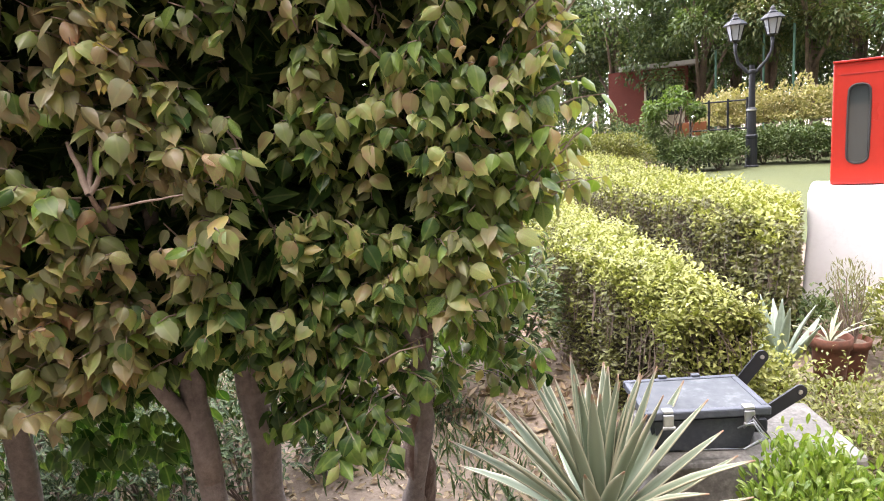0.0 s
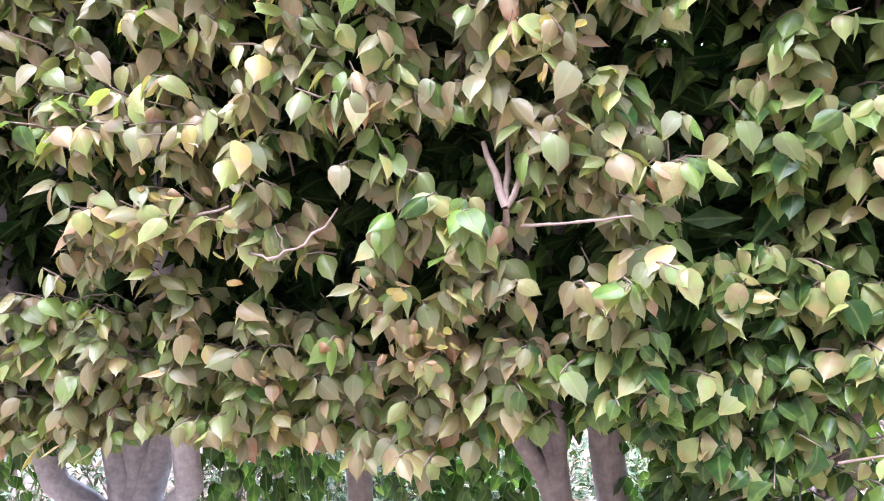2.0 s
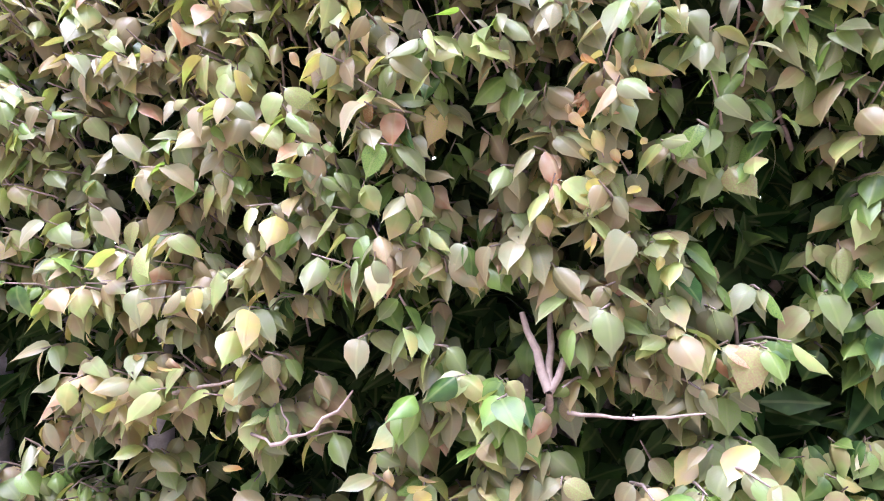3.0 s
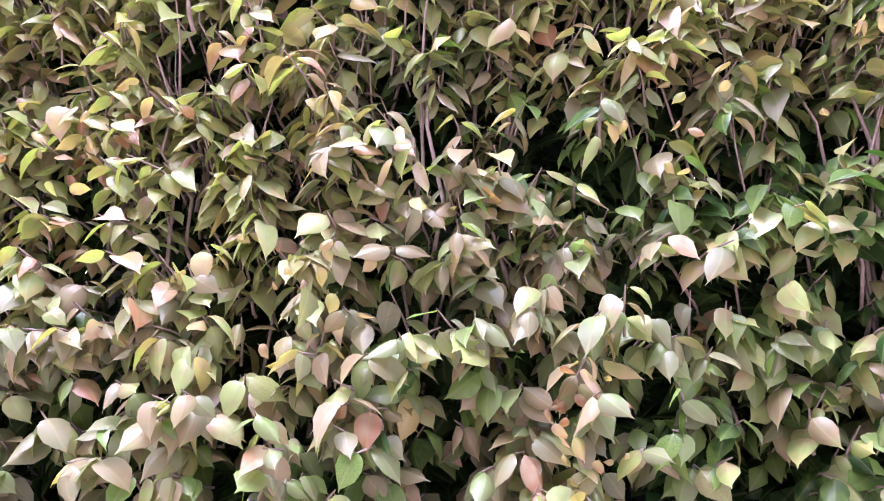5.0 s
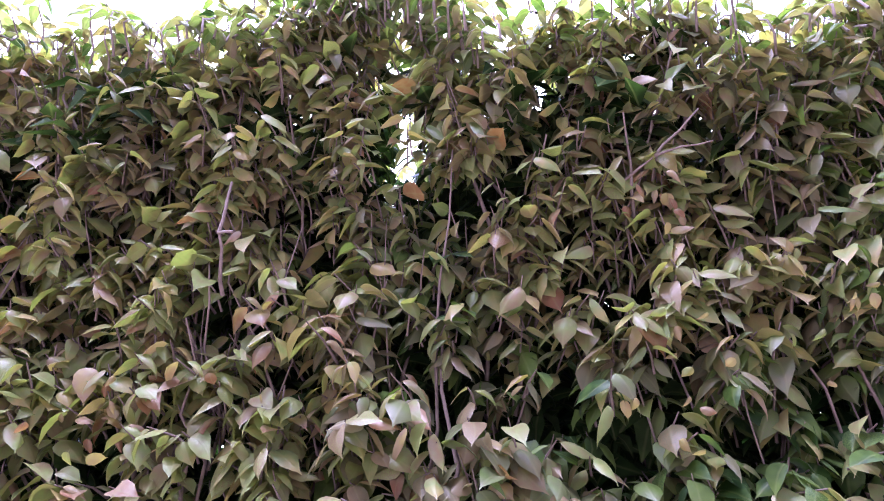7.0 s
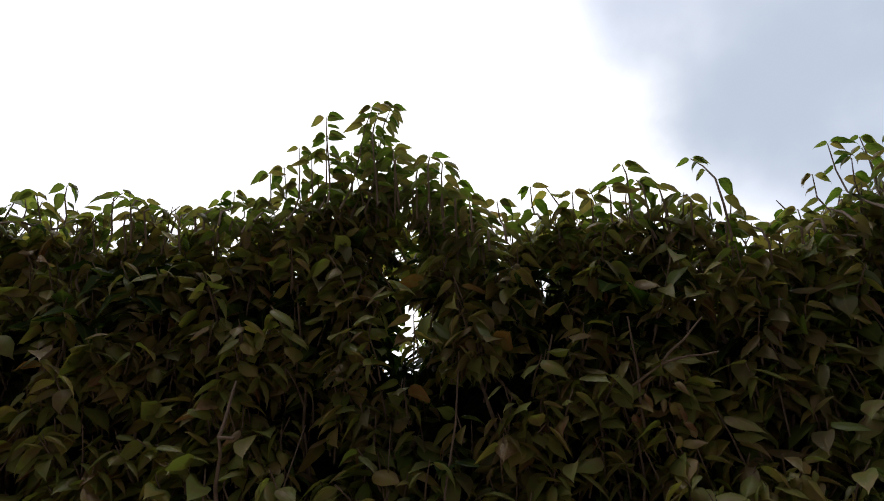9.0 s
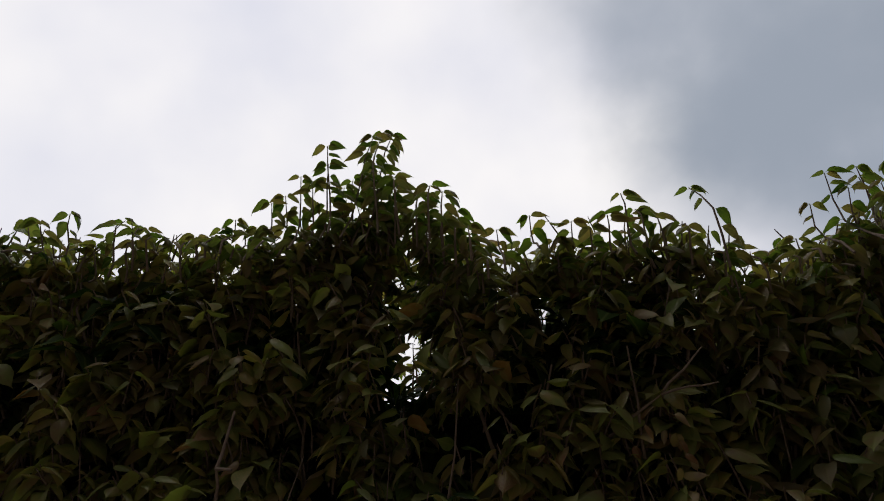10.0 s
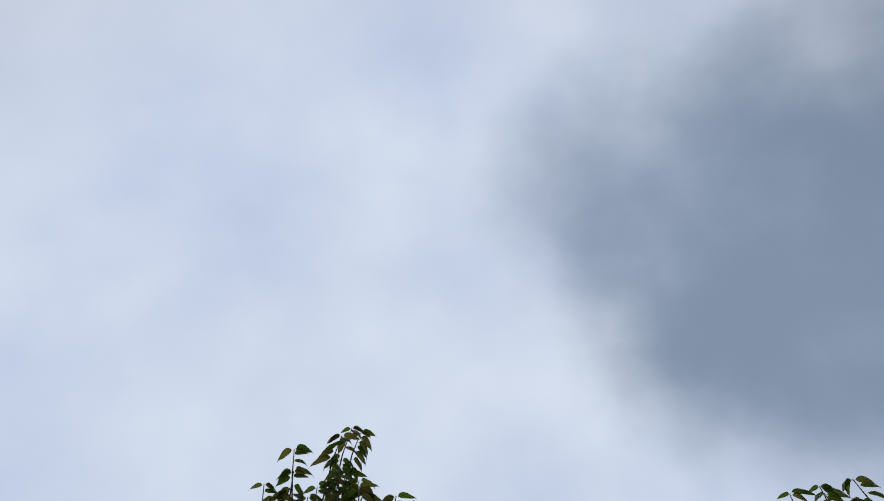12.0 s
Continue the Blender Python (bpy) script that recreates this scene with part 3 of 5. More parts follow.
def shoot(crown, at, out, up, length, n, rng, size=(0.047, 0.082), single=0.0, fresh=0.0, inner=False, coarse=False, plain=False):
    """A twig that leaves the crown, arches over, and carries drooping leaves on both sides."""
    at, out = Vector(at), Vector(out).normalized()
    pts, d = [at], (out * (1 - up) + Vector((0, 0, up))).normalized()
    side = Vector((-out.y, out.x, 0)).normalized()
    step = length / 4
    high = smooth(1.6, 2.4, at.z)
    for i in range(4):
        pts.append(pts[-1] + d * step)
        d = (d + Vector((0, 0, -0.13)) + side * rng.uniform(-0.12, 0.12)).normalized()
    if not inner:
        tube(crown.twigs, [pts[0], pts[2], pts[4]], [0.0032, 0.0024, 0.0012], 4, False)
    for k in range(n):
        s = 0.25 + 0.75 * (k + rng.random() * 0.5) / n
        i = min(3, int(s * 4))
        p = pts[i].lerp(pts[i + 1], s * 4 - i)
        turn = (1 if k % 2 else -1) * rng.uniform(0.1, 1.5)
        if inner:
            along = out * rng.uniform(0.15, 1.0) + side * turn - Vector((0, 0, rng.uniform(-0.25, 0.95)))
            nrm = out * rng.uniform(0.3, 1.0) + Vector((0, 0, rng.uniform(0.4, 1.0))) + side * rng.uniform(-0.5, 0.5)
        else:
            # the blade leaves the twig level or rising, and arches over until its tip hangs
            along = out * rng.uniform(0.35, 0.95) + side * turn + Vector((0, 0, rng.uniform(-0.65, 0.15) + 0.2 * high))
            if k == n - 1 and high < 0.5:
                along = out * 0.45 + side * turn * 0.4 + Vector((0, 0, rng.uniform(-0.5, 0.1)))
            nrm = out * rng.uniform(-0.1, 0.7) + Vector((0, 0, 1)) + side * rng.uniform(-0.85, 0.85)
        tone = leaf_tone(p.x, p.z, rng)
        if rng.random() < fresh:
            tone = rng.uniform(0.2, 0.36) if rng.random() < 0.5 else rng.uniform(0.66, 0.86)
        # second-layer and inner leaves take darker tones, standing in for shade
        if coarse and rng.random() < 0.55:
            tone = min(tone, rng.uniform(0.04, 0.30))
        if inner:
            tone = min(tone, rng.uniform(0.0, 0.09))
        b = rng.choices((0, 1, 2, 3), (1, 3, 5, 4) if high < 0.5 else (0, 2, 5, 4))[0]
        shape = b * 4 + rng.randrange(4) + (16 if inner or coarse else 0)
        if plain:
            shape = 32 + rng.randrange(4)
        elif not inner and rng.random() < 0.38 * high + 0.20 * smooth(2.85, 3.1, at.z):
            along = out * 0.2 + side * (1 if turn > 0 else -1) + Vector((0, 0, rng.uniform(0.2, 0.9)))
            nrm = Vector((0, 0, 1)) - out * rng.uniform(-0.2, 0.4)
            shape = (38 if along.x > 0 else 36) + rng.randrange(2)
        crown.leaf(p, along, nrm, rng.uniform(*size) * (1 if inner else 1 + 0.15 * high), tone, shape, rng.random() < single and shape < 16)


SPANS = [(-3.3, -1.95), (-1.95, -1.12), (-1.12, -0.52), (-0.52, -0.20), (-0.20, 0.03), (0.03, 1.2)]


def fill_crown(x0, x1, rng):
    crown = Crown()
    wide = x1 - x0
    near = x0 > -2.0
    # front: three layers, the foremost with the leaves that show whole
    for layer, (per, deep) in enumerate(((860, 0.0), (320, 0.10), (200, 0.26))):
        for _ in range(int(per * wide * 2.6 * (1.0 if near else 0.4))):
            x = rng.uniform(x0, x1)
            z = rng.uniform(0.55, hedge_top(x) - 0.02)
            if x > hedge_end(z) - 0.05 - 0.3 * deep or z < hedge_bottom(x, deep * 2):
                continue
            if layer < 2 and z > hedge_bottom(x, 0) + 0.22 and noise.noise((x * 10.0, 3.0 + layer * 0.25, z * 8.0)) < -0.13 - 0.10 * layer:
                continue
            if rng.random() < hollow(x, z, 0.015) or (opened(x, hedge_face(x, z) + deep, z, 0.02) and rng.random() < 0.62):
                continue
            y = hedge_face(x, z) + deep + rng.uniform(0.04, 0.14)
            out = Vector((rng.uniform(-0.5, 0.5), -1, 0))
            lift = rng.uniform(0.15, 0.6) + 0.2 * smooth(1.8, 3.0, z)
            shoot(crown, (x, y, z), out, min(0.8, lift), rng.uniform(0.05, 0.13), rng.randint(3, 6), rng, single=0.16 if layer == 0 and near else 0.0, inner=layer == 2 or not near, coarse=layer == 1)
    # top
    for _ in range(int(520 * wide * (1 if near else 0.5))):
        x, y = rng.uniform(x0, x1), rng.uniform(FACE - 0.09, BACK)
        z = hedge_top(x) - rng.uniform(0.02, 0.12)
        if x > 0.78 or (opened(x, y, z, 0.04) and rng.random() < 0.75):
            continue
        a = rng.uniform(0, 6.28)
        shoot(crown, (x, y, z), (1.4 * math.cos(a), math.sin(a) - 0.3, 0), rng.uniform(0.6, 0.95), rng.uniform(0.08, 0.16), rng.randint(3, 5), rng, (0.05, 0.078), fresh=0.3)
    # the middle, its leaves toned dark to look shaded, which closes the crown
    for _ in range(int((960 if near else 300) * wide)):
        x = rng.uniform(x0, x1)
        z = rng.uniform(0.8, hedge_top(x) - 0.1)
        if x > hedge_end(z) - 0.1 or z < hedge_bottom(x, 0.4):
            continue
        y = rng.uniform(1.74, 1.96)
        if opened(x, y, z, 0.10):
            continue
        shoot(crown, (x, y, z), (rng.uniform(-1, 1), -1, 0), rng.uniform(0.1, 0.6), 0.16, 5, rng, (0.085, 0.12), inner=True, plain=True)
    # close under the top
    for _ in range(int((420 if near else 150) * wide)):
        x, y = rng.uniform(x0, x1), rng.uniform(1.46, 2.0)
        z = hedge_top(x) - rng.uniform(0.14, 0.34)
        if x > 0.66 or (opened(x, y, z, 0.09)):
            continue
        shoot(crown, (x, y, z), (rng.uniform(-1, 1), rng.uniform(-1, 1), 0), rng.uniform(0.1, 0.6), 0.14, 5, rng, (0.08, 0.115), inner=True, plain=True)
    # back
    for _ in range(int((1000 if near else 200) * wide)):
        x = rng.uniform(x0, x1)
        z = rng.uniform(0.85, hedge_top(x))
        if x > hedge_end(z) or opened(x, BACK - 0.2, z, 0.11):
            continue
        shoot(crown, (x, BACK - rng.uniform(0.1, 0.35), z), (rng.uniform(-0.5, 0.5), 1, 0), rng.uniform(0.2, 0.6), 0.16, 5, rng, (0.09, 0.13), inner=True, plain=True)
    # low hanging sprays round the twisted trunk
    if x0 > 0:
        for _ in range(110):
            x, y = rng.uniform(-0.02, 0.30), rng.uniform(1.62, 1.95)
            z = rng.uniform(0.52, 0.90)
            if z < 0.52 + 1.6 * abs(x - 0.18) - 0.1:
                continue
            shoot(crown, (x, y, z), (rng.uniform(-1, 1), -1, 0), 0.1, 0.14, 5, rng, (0.06, 0.09), coarse=True)
        for _ in range(80):
            x = rng.uniform(0.44, 0.74)
            shoot(crown, (x, rng.uniform(1.85, 2.15), rng.uniform(0.62, 1.0)), (rng.uniform(-0.3, 1), -1, 0), 0.1, 0.14, 5, rng, (0.055, 0.085), coarse=True)
    # sprays that hang under the crown between the trunks, toned dark to look shaded: x, y, lowest leaf, half-width,
    # leaves
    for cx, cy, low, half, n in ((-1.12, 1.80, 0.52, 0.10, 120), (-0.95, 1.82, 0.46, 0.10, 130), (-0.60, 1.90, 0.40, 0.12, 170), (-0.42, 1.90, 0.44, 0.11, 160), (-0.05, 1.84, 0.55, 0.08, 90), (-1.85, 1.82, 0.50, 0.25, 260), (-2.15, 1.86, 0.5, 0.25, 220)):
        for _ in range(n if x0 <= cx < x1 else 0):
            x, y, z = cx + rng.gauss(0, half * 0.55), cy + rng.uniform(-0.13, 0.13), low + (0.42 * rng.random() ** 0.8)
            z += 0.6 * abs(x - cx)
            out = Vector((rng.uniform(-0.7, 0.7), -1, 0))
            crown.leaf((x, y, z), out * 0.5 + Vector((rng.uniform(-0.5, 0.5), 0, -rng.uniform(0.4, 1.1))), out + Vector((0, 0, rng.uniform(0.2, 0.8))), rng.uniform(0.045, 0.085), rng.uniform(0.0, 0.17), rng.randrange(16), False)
    return crown


def end_face(crown, rng):
    """The free end of the row, towards the small hedges."""
    for _ in range(760):
        z = rng.uniform(0.80, 3.2)
        y = rng.uniform(FACE + 0.02, BACK)
        x = hedge_end(z) - rng.uniform(0.02, 0.16)
        if z < hedge_bottom(x, 0.3):
            continue
        shoot(crown, (x, y, z), (1, rng.uniform(-0.9, 0.6), 0), rng.uniform(0.2, 0.6), rng.uniform(0.08, 0.16), 5, rng, fresh=0.6)


def top_shoots(crown, spots, rng):
    """Upright young shoots that stand over the clipped top."""
    for x, y, h, n in spots:
        z0 = hedge_top(x) - 0.1
        lean = rng.uniform(-0.12, 0.12) + (0.25 if h > 0.25 else 0.0)
        pts = [Vector((x + lean * s * h, y + 0.03 * math.sin(s * 5 + x * 9), z0 + s * (h + 0.1))) for s in (0, 0.25, 0.5, 0.75, 1)]
        tube(crown.twigs, pts, [0.0034, 0.003, 0.0025, 0.002, 0.0012], 5, False)
        for k in range(int(n * 1.35)):
            s = 0.15 + 0.85 * k / max(1, int(n * 1.35) - 1)
            i = min(3, int(s * 4))
            p = pts[i].lerp(pts[i + 1], s * 4 - i)
            a = rng.uniform(-0.8, 0.8) + (math.pi if rng.random() < 0.4 else 0.0)
            o = Vector((math.cos(a), math.sin(a), 0))
            crown.leaf(p, o + Vector((0, 0, rng.uniform(0.4, 1.0))), Vector((-0.4 * o.x, rng.uniform(-0.1, 0.5), 1)), rng.uniform(0.050, 0.078), rng.uniform(0.15, 0.6), (38 if o.x > 0 else 36) + rng.randrange(2), False)
        for turn in (rng.uniform(-0.6, 0.6), rng.uniform(2.5, 3.7)):
            o = Vector((math.cos(turn), math.sin(turn) * 0.6, 0))
            crown.leaf(pts[-1] - Vector((0, 0, 0.006)), o * 0.8 + Vector((0, 0, 0.8)), Vector((-0.5 * o.x, 0.3, 0.8)), rng.uniform(0.042, 0.066), rng.uniform(0.3, 0.76), (38 if o.x > 0 else 36) + rng.randrange(2), False)


# withered tufts in the front: x, z, leaves, spread, tones
WITHERED = [(-0.47, 1.10, 18, 0.040, 0.86, 1.0), (-0.54, 1.12, 14, 0.045, 0.84, 0.94), (-0.25, 1.76, 12, 0.022, 0.94, 1.04), (-0.22, 1.70, 10, 0.04, 0.84, 0.95), (-0.24, 1.56, 10, 0.04, 0.83, 0.96),
            (0.01, 2.63, 12, 0.03, 0.90, 1.02), (-1.10, 2.31, 16, 0.06, 0.86, 1.0), (0.27, 2.40, 12, 0.05, 0.78, 0.92), (-0.81, 1.02, 3, 0.03, 0.88, 0.94), (-0.98, 1.36, 14, 0.06, 0.84, 0.94),
            (-0.62, 1.98, 12, 0.05, 0.84, 0.96), (0.52, 1.62, 8, 0.03, 0.88, 0.98), (-0.02, 2.25, 14, 0.06, 0.84, 0.96)]


def withered(crown, x0, x1, rng):
    for wx, wz, n, spread, lo, hi in WITHERED:
        if not x0 <= wx < x1:
            continue
        for _ in range(n):
            x, z = wx + rng.gauss(0, spread * 1.3), wz + rng.gauss(0, spread * 1.2)
            p = Vector((x, hedge_face(x, z) - rng.uniform(0.0, 0.06), z))
            along = Vector((rng.uniform(-0.8, 0.8), rng.uniform(-0.7, 0.1), -rng.uniform(0.2, 1.2)))
            crown.leaf(p, along, Vector((rng.uniform(-0.7, 0.7), -1, rng.uniform(-0.2, 0.8))), rng.uniform(0.028, 0.046), rng.uniform(lo - 0.03, hi), 36 + rng.randrange(4) if rng.random() < 0.5 else rng.randrange(12, 16), False)


TRUNKS = {  # x, y of the foot, radius, height of the fork, limewashed
    0: ((-2.35, 1.74, 0.055, 0.75, False),), 1: ((-1.43, 1.70, 0.060, 0.41, True),), 2: ((-0.82, 1.86, 0.036, 1.0, False),),
    3: ((-0.28, 1.76, 0.037, 0.58, False),), 4: ((-0.14, 1.90, 0.046, 0.85, False),), 5: ((0.335, 1.87, 0.030, 0.44, False),)}


def ficus_tree(index, label):
    rng = random.Random(50 + index)
    x0, x1 = SPANS[index]
    tx, ty, r, fork, washed = TRUNKS[index][0]
    root = empty("ficus_tree", (tx, ty, 0), label, "tree", "clipped ficus row")
    here = Matrix.Translation((-tx, -ty, 0))
    bark = M_WASHED if washed else M_BARKDARK if index == 5 else M_BARK
    bm = bmesh.new()
    pts = [Vector((0, 0, -0.05)), Vector((0, 0, 0.05))] + [Vector((rng.uniform(-0.018, 0.018), rng.uniform(-0.015, 0.015), z)) for z in np.linspace(0.15, fork, 5)]
    tube(bm, pts, [r * 1.7, r * 1.45] + [r * k for k in (1.15, 1.05, 1.0, 0.98, 0.94)], 14)
    for v in bm.verts:
        v.co += Vector((noise.noise((v.co.x * 30, v.co.y * 30, v.co.z * 9 + index)), noise.noise((v.co.x * 30, v.co.y * 30 + 5, v.co.z * 9)), 0)) * 0.008
    trunk = part("trunk", bm, bark, root, "limewashed grey trunk forking low down" if washed else "", smooth=True)
    if index == 5:
        for q, (path, sc) in enumerate(((((-0.05, -0.04, -0.03), (-0.045, -0.035, 0.14), (0.0, -0.045, 0.30), (0.055, -0.035, 0.52), (0.058, -0.02, 0.67), (0.036, -0.02, 0.80), (0.004, -0.02, 0.93), (-0.03, 0.0, 1.08)), 0.62),
                                       (((0.05, 0.02, -0.03), (0.03, 0.03, 0.18), (0.045, 0.01, 0.33), (0.025, 0.035, 0.46), (0.052, 0.03, 0.60), (0.075, 0.03, 0.74), (0.093, 0.03, 0.90), (0.10, 0.02, 1.1)), 0.66),
                                       (((0.075, -0.03, -0.03), (0.045, -0.045, 0.12), (0.01, -0.04, 0.26), (-0.01, -0.03, 0.38), (0.04, -0.015, 0.56), (0.066, -0.03, 0.66), (0.055, 0.01, 0.76), (0.06, 0.02, 0.88)), 0.48))):
            bm = bmesh.new()
            tp = [Vector(path[0])]
            for a, b in zip(path, path[1:]):
                for f in (0.33, 0.67, 1.0):
                    tp.append(Vector(a).lerp(Vector(b), f) + Vector((rng.uniform(-1, 1), rng.uniform(-1, 1), 0)) * 0.004)
            tube(bm, tp, [r * sc * (1.95 - 0.042 * k + 0.16 * math.sin(1.7 * k + q)) if k > 1 else r * sc * 2.4 for k in range(len(tp))], 14)
            for v in bm.verts:
                v.co += Vector((noise.noise(v.co * 26), noise.noise(v.co * 26 + Vector((4, 2, 1))), 0)) * 0.012 + Vector((noise.noise(v.co * 70), noise.noise(v.co * 70 + Vector((1, 3, 5))), 0)) * 0.006
            part("strand", bm, M_BARK if q == 0 else bark, trunk, "twisting bark-covered strand", smooth=True)
        bm = bmesh.new()
        tube(bm, [Vector((0.045, -0.04, 0.73)), Vector((0.0, -0.06, 0.68)), Vector((-0.008, -0.06, 0.62)), Vector((-0.035, -0.06, 0.585)), Vector((-0.08, -0.05, 0.59))], [0.011, 0.012, 0.012, 0.010, 0.007], 8)
        part("burl", bm, bark, trunk, smooth=True)
    # limbs fan out over the tree's span
    n = 3 if x1 - x0 < 0.5 else 5
    ends = [((x0 + (x1 - x0) * (i + 0.5) / n) if index != 5 else 0.08 + 0.6 * i / n) for i in range(n)]
    top = pts[-1]
    for i, ex in enumerate(ends):
        bm = bmesh.new()
        ex -= tx
        if i in (0, n - 1):
            mid = Vector((ex * 0.6, rng.uniform(-0.06, 0.06), fork + 0.28))
        else:
            mid = Vector((ex * 0.4, rng.uniform(-0.10, 0.12), fork + 0.35))
        if washed:
            mid = Vector(((-0.17, -0.03, 0.62), (-0.07, 0.08, 0.70), (0.0, 0.12, 0.80), (0.10, 0.10, 0.74), (0.235, -0.03, 0.63))[i])
        if index == 5:
            top = Vector((0.097 if ex > 0.1 else 0.0, 0.01, 0.95))
            mid = Vector((top.x + ex * 0.3, rng.uniform(-0.05, 0.08), 1.25))
        lp = [pts[-2] if index != 5 else top - Vector((0, 0, 0.05))] + wiggly(top, mid, 3, 0.012, rng)[:-1] + wiggly(mid, (ex, rng.uniform(-0.12, 0.12), hedge_top(ex + tx) - 0.14), 9, 0.03, rng)
        rr = [r * (0.95 if i == n // 2 else 0.82 if washed else 0.66) * (1 - 0.95 * (max(0, j - 1) / (len(lp) - 2)) ** 0.7) + 0.004 for j in range(len(lp))]
        tube(bm, lp, rr, 9)
        part("limb", bm, bark if not washed else M_WASHED, root, smooth=True)
    crown = fill_crown(x0, x1, rng)
    if index == 5:
        end_face(crown, rng)
        top_shoots(crown, [(0.245, 1.28, 0.19, 5), (0.50, 1.30, 0.10, 5), (0.58, 1.29, 0.15, 6), (0.66, 1.30, 0.14, 6), (0.74, 1.30, 0.15, 7), (0.70, 1.36, 0.16, 6)], rng)
    # a mound of free shoots rises over the seam between two trees; elsewhere short ones
    spots, sx, own = [], x0 + 0.02, random.Random(300 + index)
    while sx < min(x1, 0.8):
        if not -1.0 < sx < -0.38:
            spots.append((sx, own.uniform(1.27, 1.36), own.choice((0.0, 0.01, 0.02, 0.04, 0.08)), 5))
        sx += own.uniform(0.035, 0.075)
    for sx, h in ((-1.0, 0.05), (-0.95, 0.07), (-0.90, 0.06), (-0.85, 0.10), (-0.80, 0.15), (-0.765, 0.19), (-0.73, 0.12), (-0.69, 0.18), (-0.66, 0.24), (-0.63, 0.30), (-0.60, 0.36), (-0.57, 0.33), (-0.545, 0.20),
                  (-0.50, 0.12), (-0.46, 0.10), (-0.42, 0.13), (-0.385, 0.16), (-0.36, 0.13), (-0.33, 0.06)):
        if x0 <= sx < x1:
            spots.append((sx - 0.12 * h, 1.28 + own.uniform(-0.02, 0.05), h, 5 + int(24 * h)))
            spots.append((sx + 0.015, 1.33 + own.uniform(-0.02, 0.05), 0.6 * h, 4 + int(20 * h)))
    top_shoots(crown, spots, own)
    withered(crown, x0, x1, own)
    # upright stems close behind the front
    for _ in range(int(32 * (x1 - x0))):
        sx = rng.uniform(x0, x1)
        if sx > 0.7:
            continue
        z0 = rng.uniform(0.9, 2.5)
        z1 = min(hedge_top(sx) - 0.05, z0 + rng.uniform(0.35, 0.9))
        if any(hollow(sx, z0 + (z1 - z0) * q, 0.03) for q in (0.0, 0.25, 0.5, 0.75, 1.0)):
            continue
        sy = hedge_face(sx, z0) + rng.uniform(0.05, 0.2)
        rad = rng.uniform(0.003, 0.0085)
        sp = wiggly((sx, sy + 0.22, z0 - 0.1), (sx + rng.uniform(-0.35, 0.35), sy + rng.uniform(-0.06, 0.03), z1), 6, 0.036, rng)
        crown.stems.append((sp, [rad * (1 - 0.1 * j) for j in range(7)]))
    if index == 3:
        for a, b, r0 in (((-0.345, 1.56, 1.25), (-0.335, 1.43, 1.345), 0.010), ((-0.335, 1.43, 1.345), (-0.375, 1.47, 1.46), 0.009), ((-0.335, 1.43, 1.345), (-0.330, 1.49, 1.47), 0.0075), ((-0.335, 1.43, 1.345), (-0.285, 1.48, 1.43), 0.007),
                         ((-0.31, 1.45, 1.310), (-0.22, 1.37, 1.322), 0.0036), ((-0.22, 1.37, 1.322), (-0.13, 1.37, 1.330), 0.003)):
            crown.stems.append((wiggly(a, b, 4, 0.004, rng), [r0 * (1 - 0.12 * j) for j in range(5)]))
        for a, b, r0 in (((-0.10, 1.47, 2.66), (0.02, 1.37, 2.70), 0.0048), ((0.02, 1.37, 2.70), (0.12, 1.33, 2.78), 0.0035), ((0.02, 1.37, 2.70), (0.13, 1.34, 2.70), 0.003), ((-0.03, 1.44, 2.60), (-0.02, 1.36, 2.82), 0.004)):
            crown.stems.append((wiggly(a, b, 4, 0.006, rng), [r0 * (1 - 0.14 * j) for j in range(5)]))
    if index == 2:
        for a, b, r0 in (((-0.88, 1.43, 2.50), (-0.87, 1.35, 2.60), 0.005), ((-0.87, 1.35, 2.60), (-0.855, 1.34, 2.72), 0.0042), ((-0.87, 1.35, 2.60), (-0.83, 1.33, 2.585), 0.004)):
            crown.stems.append((wiggly(a, b, 4, 0.004, rng), [r0 * (1 - 0.10 * j) for j in range(5)]))
        for a, b, r0 in (((-0.86, 1.44, 1.29), (-0.76, 1.37, 1.272), 0.0042), ((-0.76, 1.37, 1.272), (-0.68, 1.36, 1.30), 0.0038), ((-0.68, 1.36, 1.30), (-0.615, 1.355, 1.36), 0.0034), ((-0.725, 1.37, 1.285), (-0.735, 1.36, 1.335), 0.0028), ((-0.97, 1.42, 1.34), (-0.83, 1.38, 1.37), 0.004)):
            crown.stems.append((wiggly(a, b, 4, 0.006, rng), [r0 * (1 - 0.14 * j) for j in range(5)]))
    for _ in range(int(26 * (x1 - x0))):
        sx, z0 = rng.uniform(x0, min(x1, 0.7)), rng.uniform(1.8, 2.9)
        z1 = min(hedge_top(sx) + 0.02, z0 + rng.uniform(0.25, 0.6))
        ex = sx + rng.uniform(-0.20, 0.20)
        sp = wiggly((sx, hedge_face(sx, z0) + rng.uniform(0.12, 0.2), z0 - 0.1), (ex, hedge_face(ex, z1) + rng.uniform(-0.01, 0.07), z1), 5, 0.024, rng)
        rad = rng.uniform(0.0025, 0.006)
        crown.stems.append((sp, [rad * (1 - 0.12 * j) for j in range(6)]))
    if index == 4:
        crown.stems.append(([Vector(p) for p in ((-0.13, 1.90, 1.10), (-0.06, 1.84, 1.30), (0.04, 1.79, 1.44), (0.12, 1.79, 1.53), (0.20, 1.76, 1.70))], [0.018, 0.016, 0.014, 0.012, 0.009]))
    for pts, radii in crown.stems:
        bm = bmesh.new()
        tube(bm, [here @ p for p in pts], radii, 6, False)
        part("stem", bm, M_TWIG, root, smooth=True)
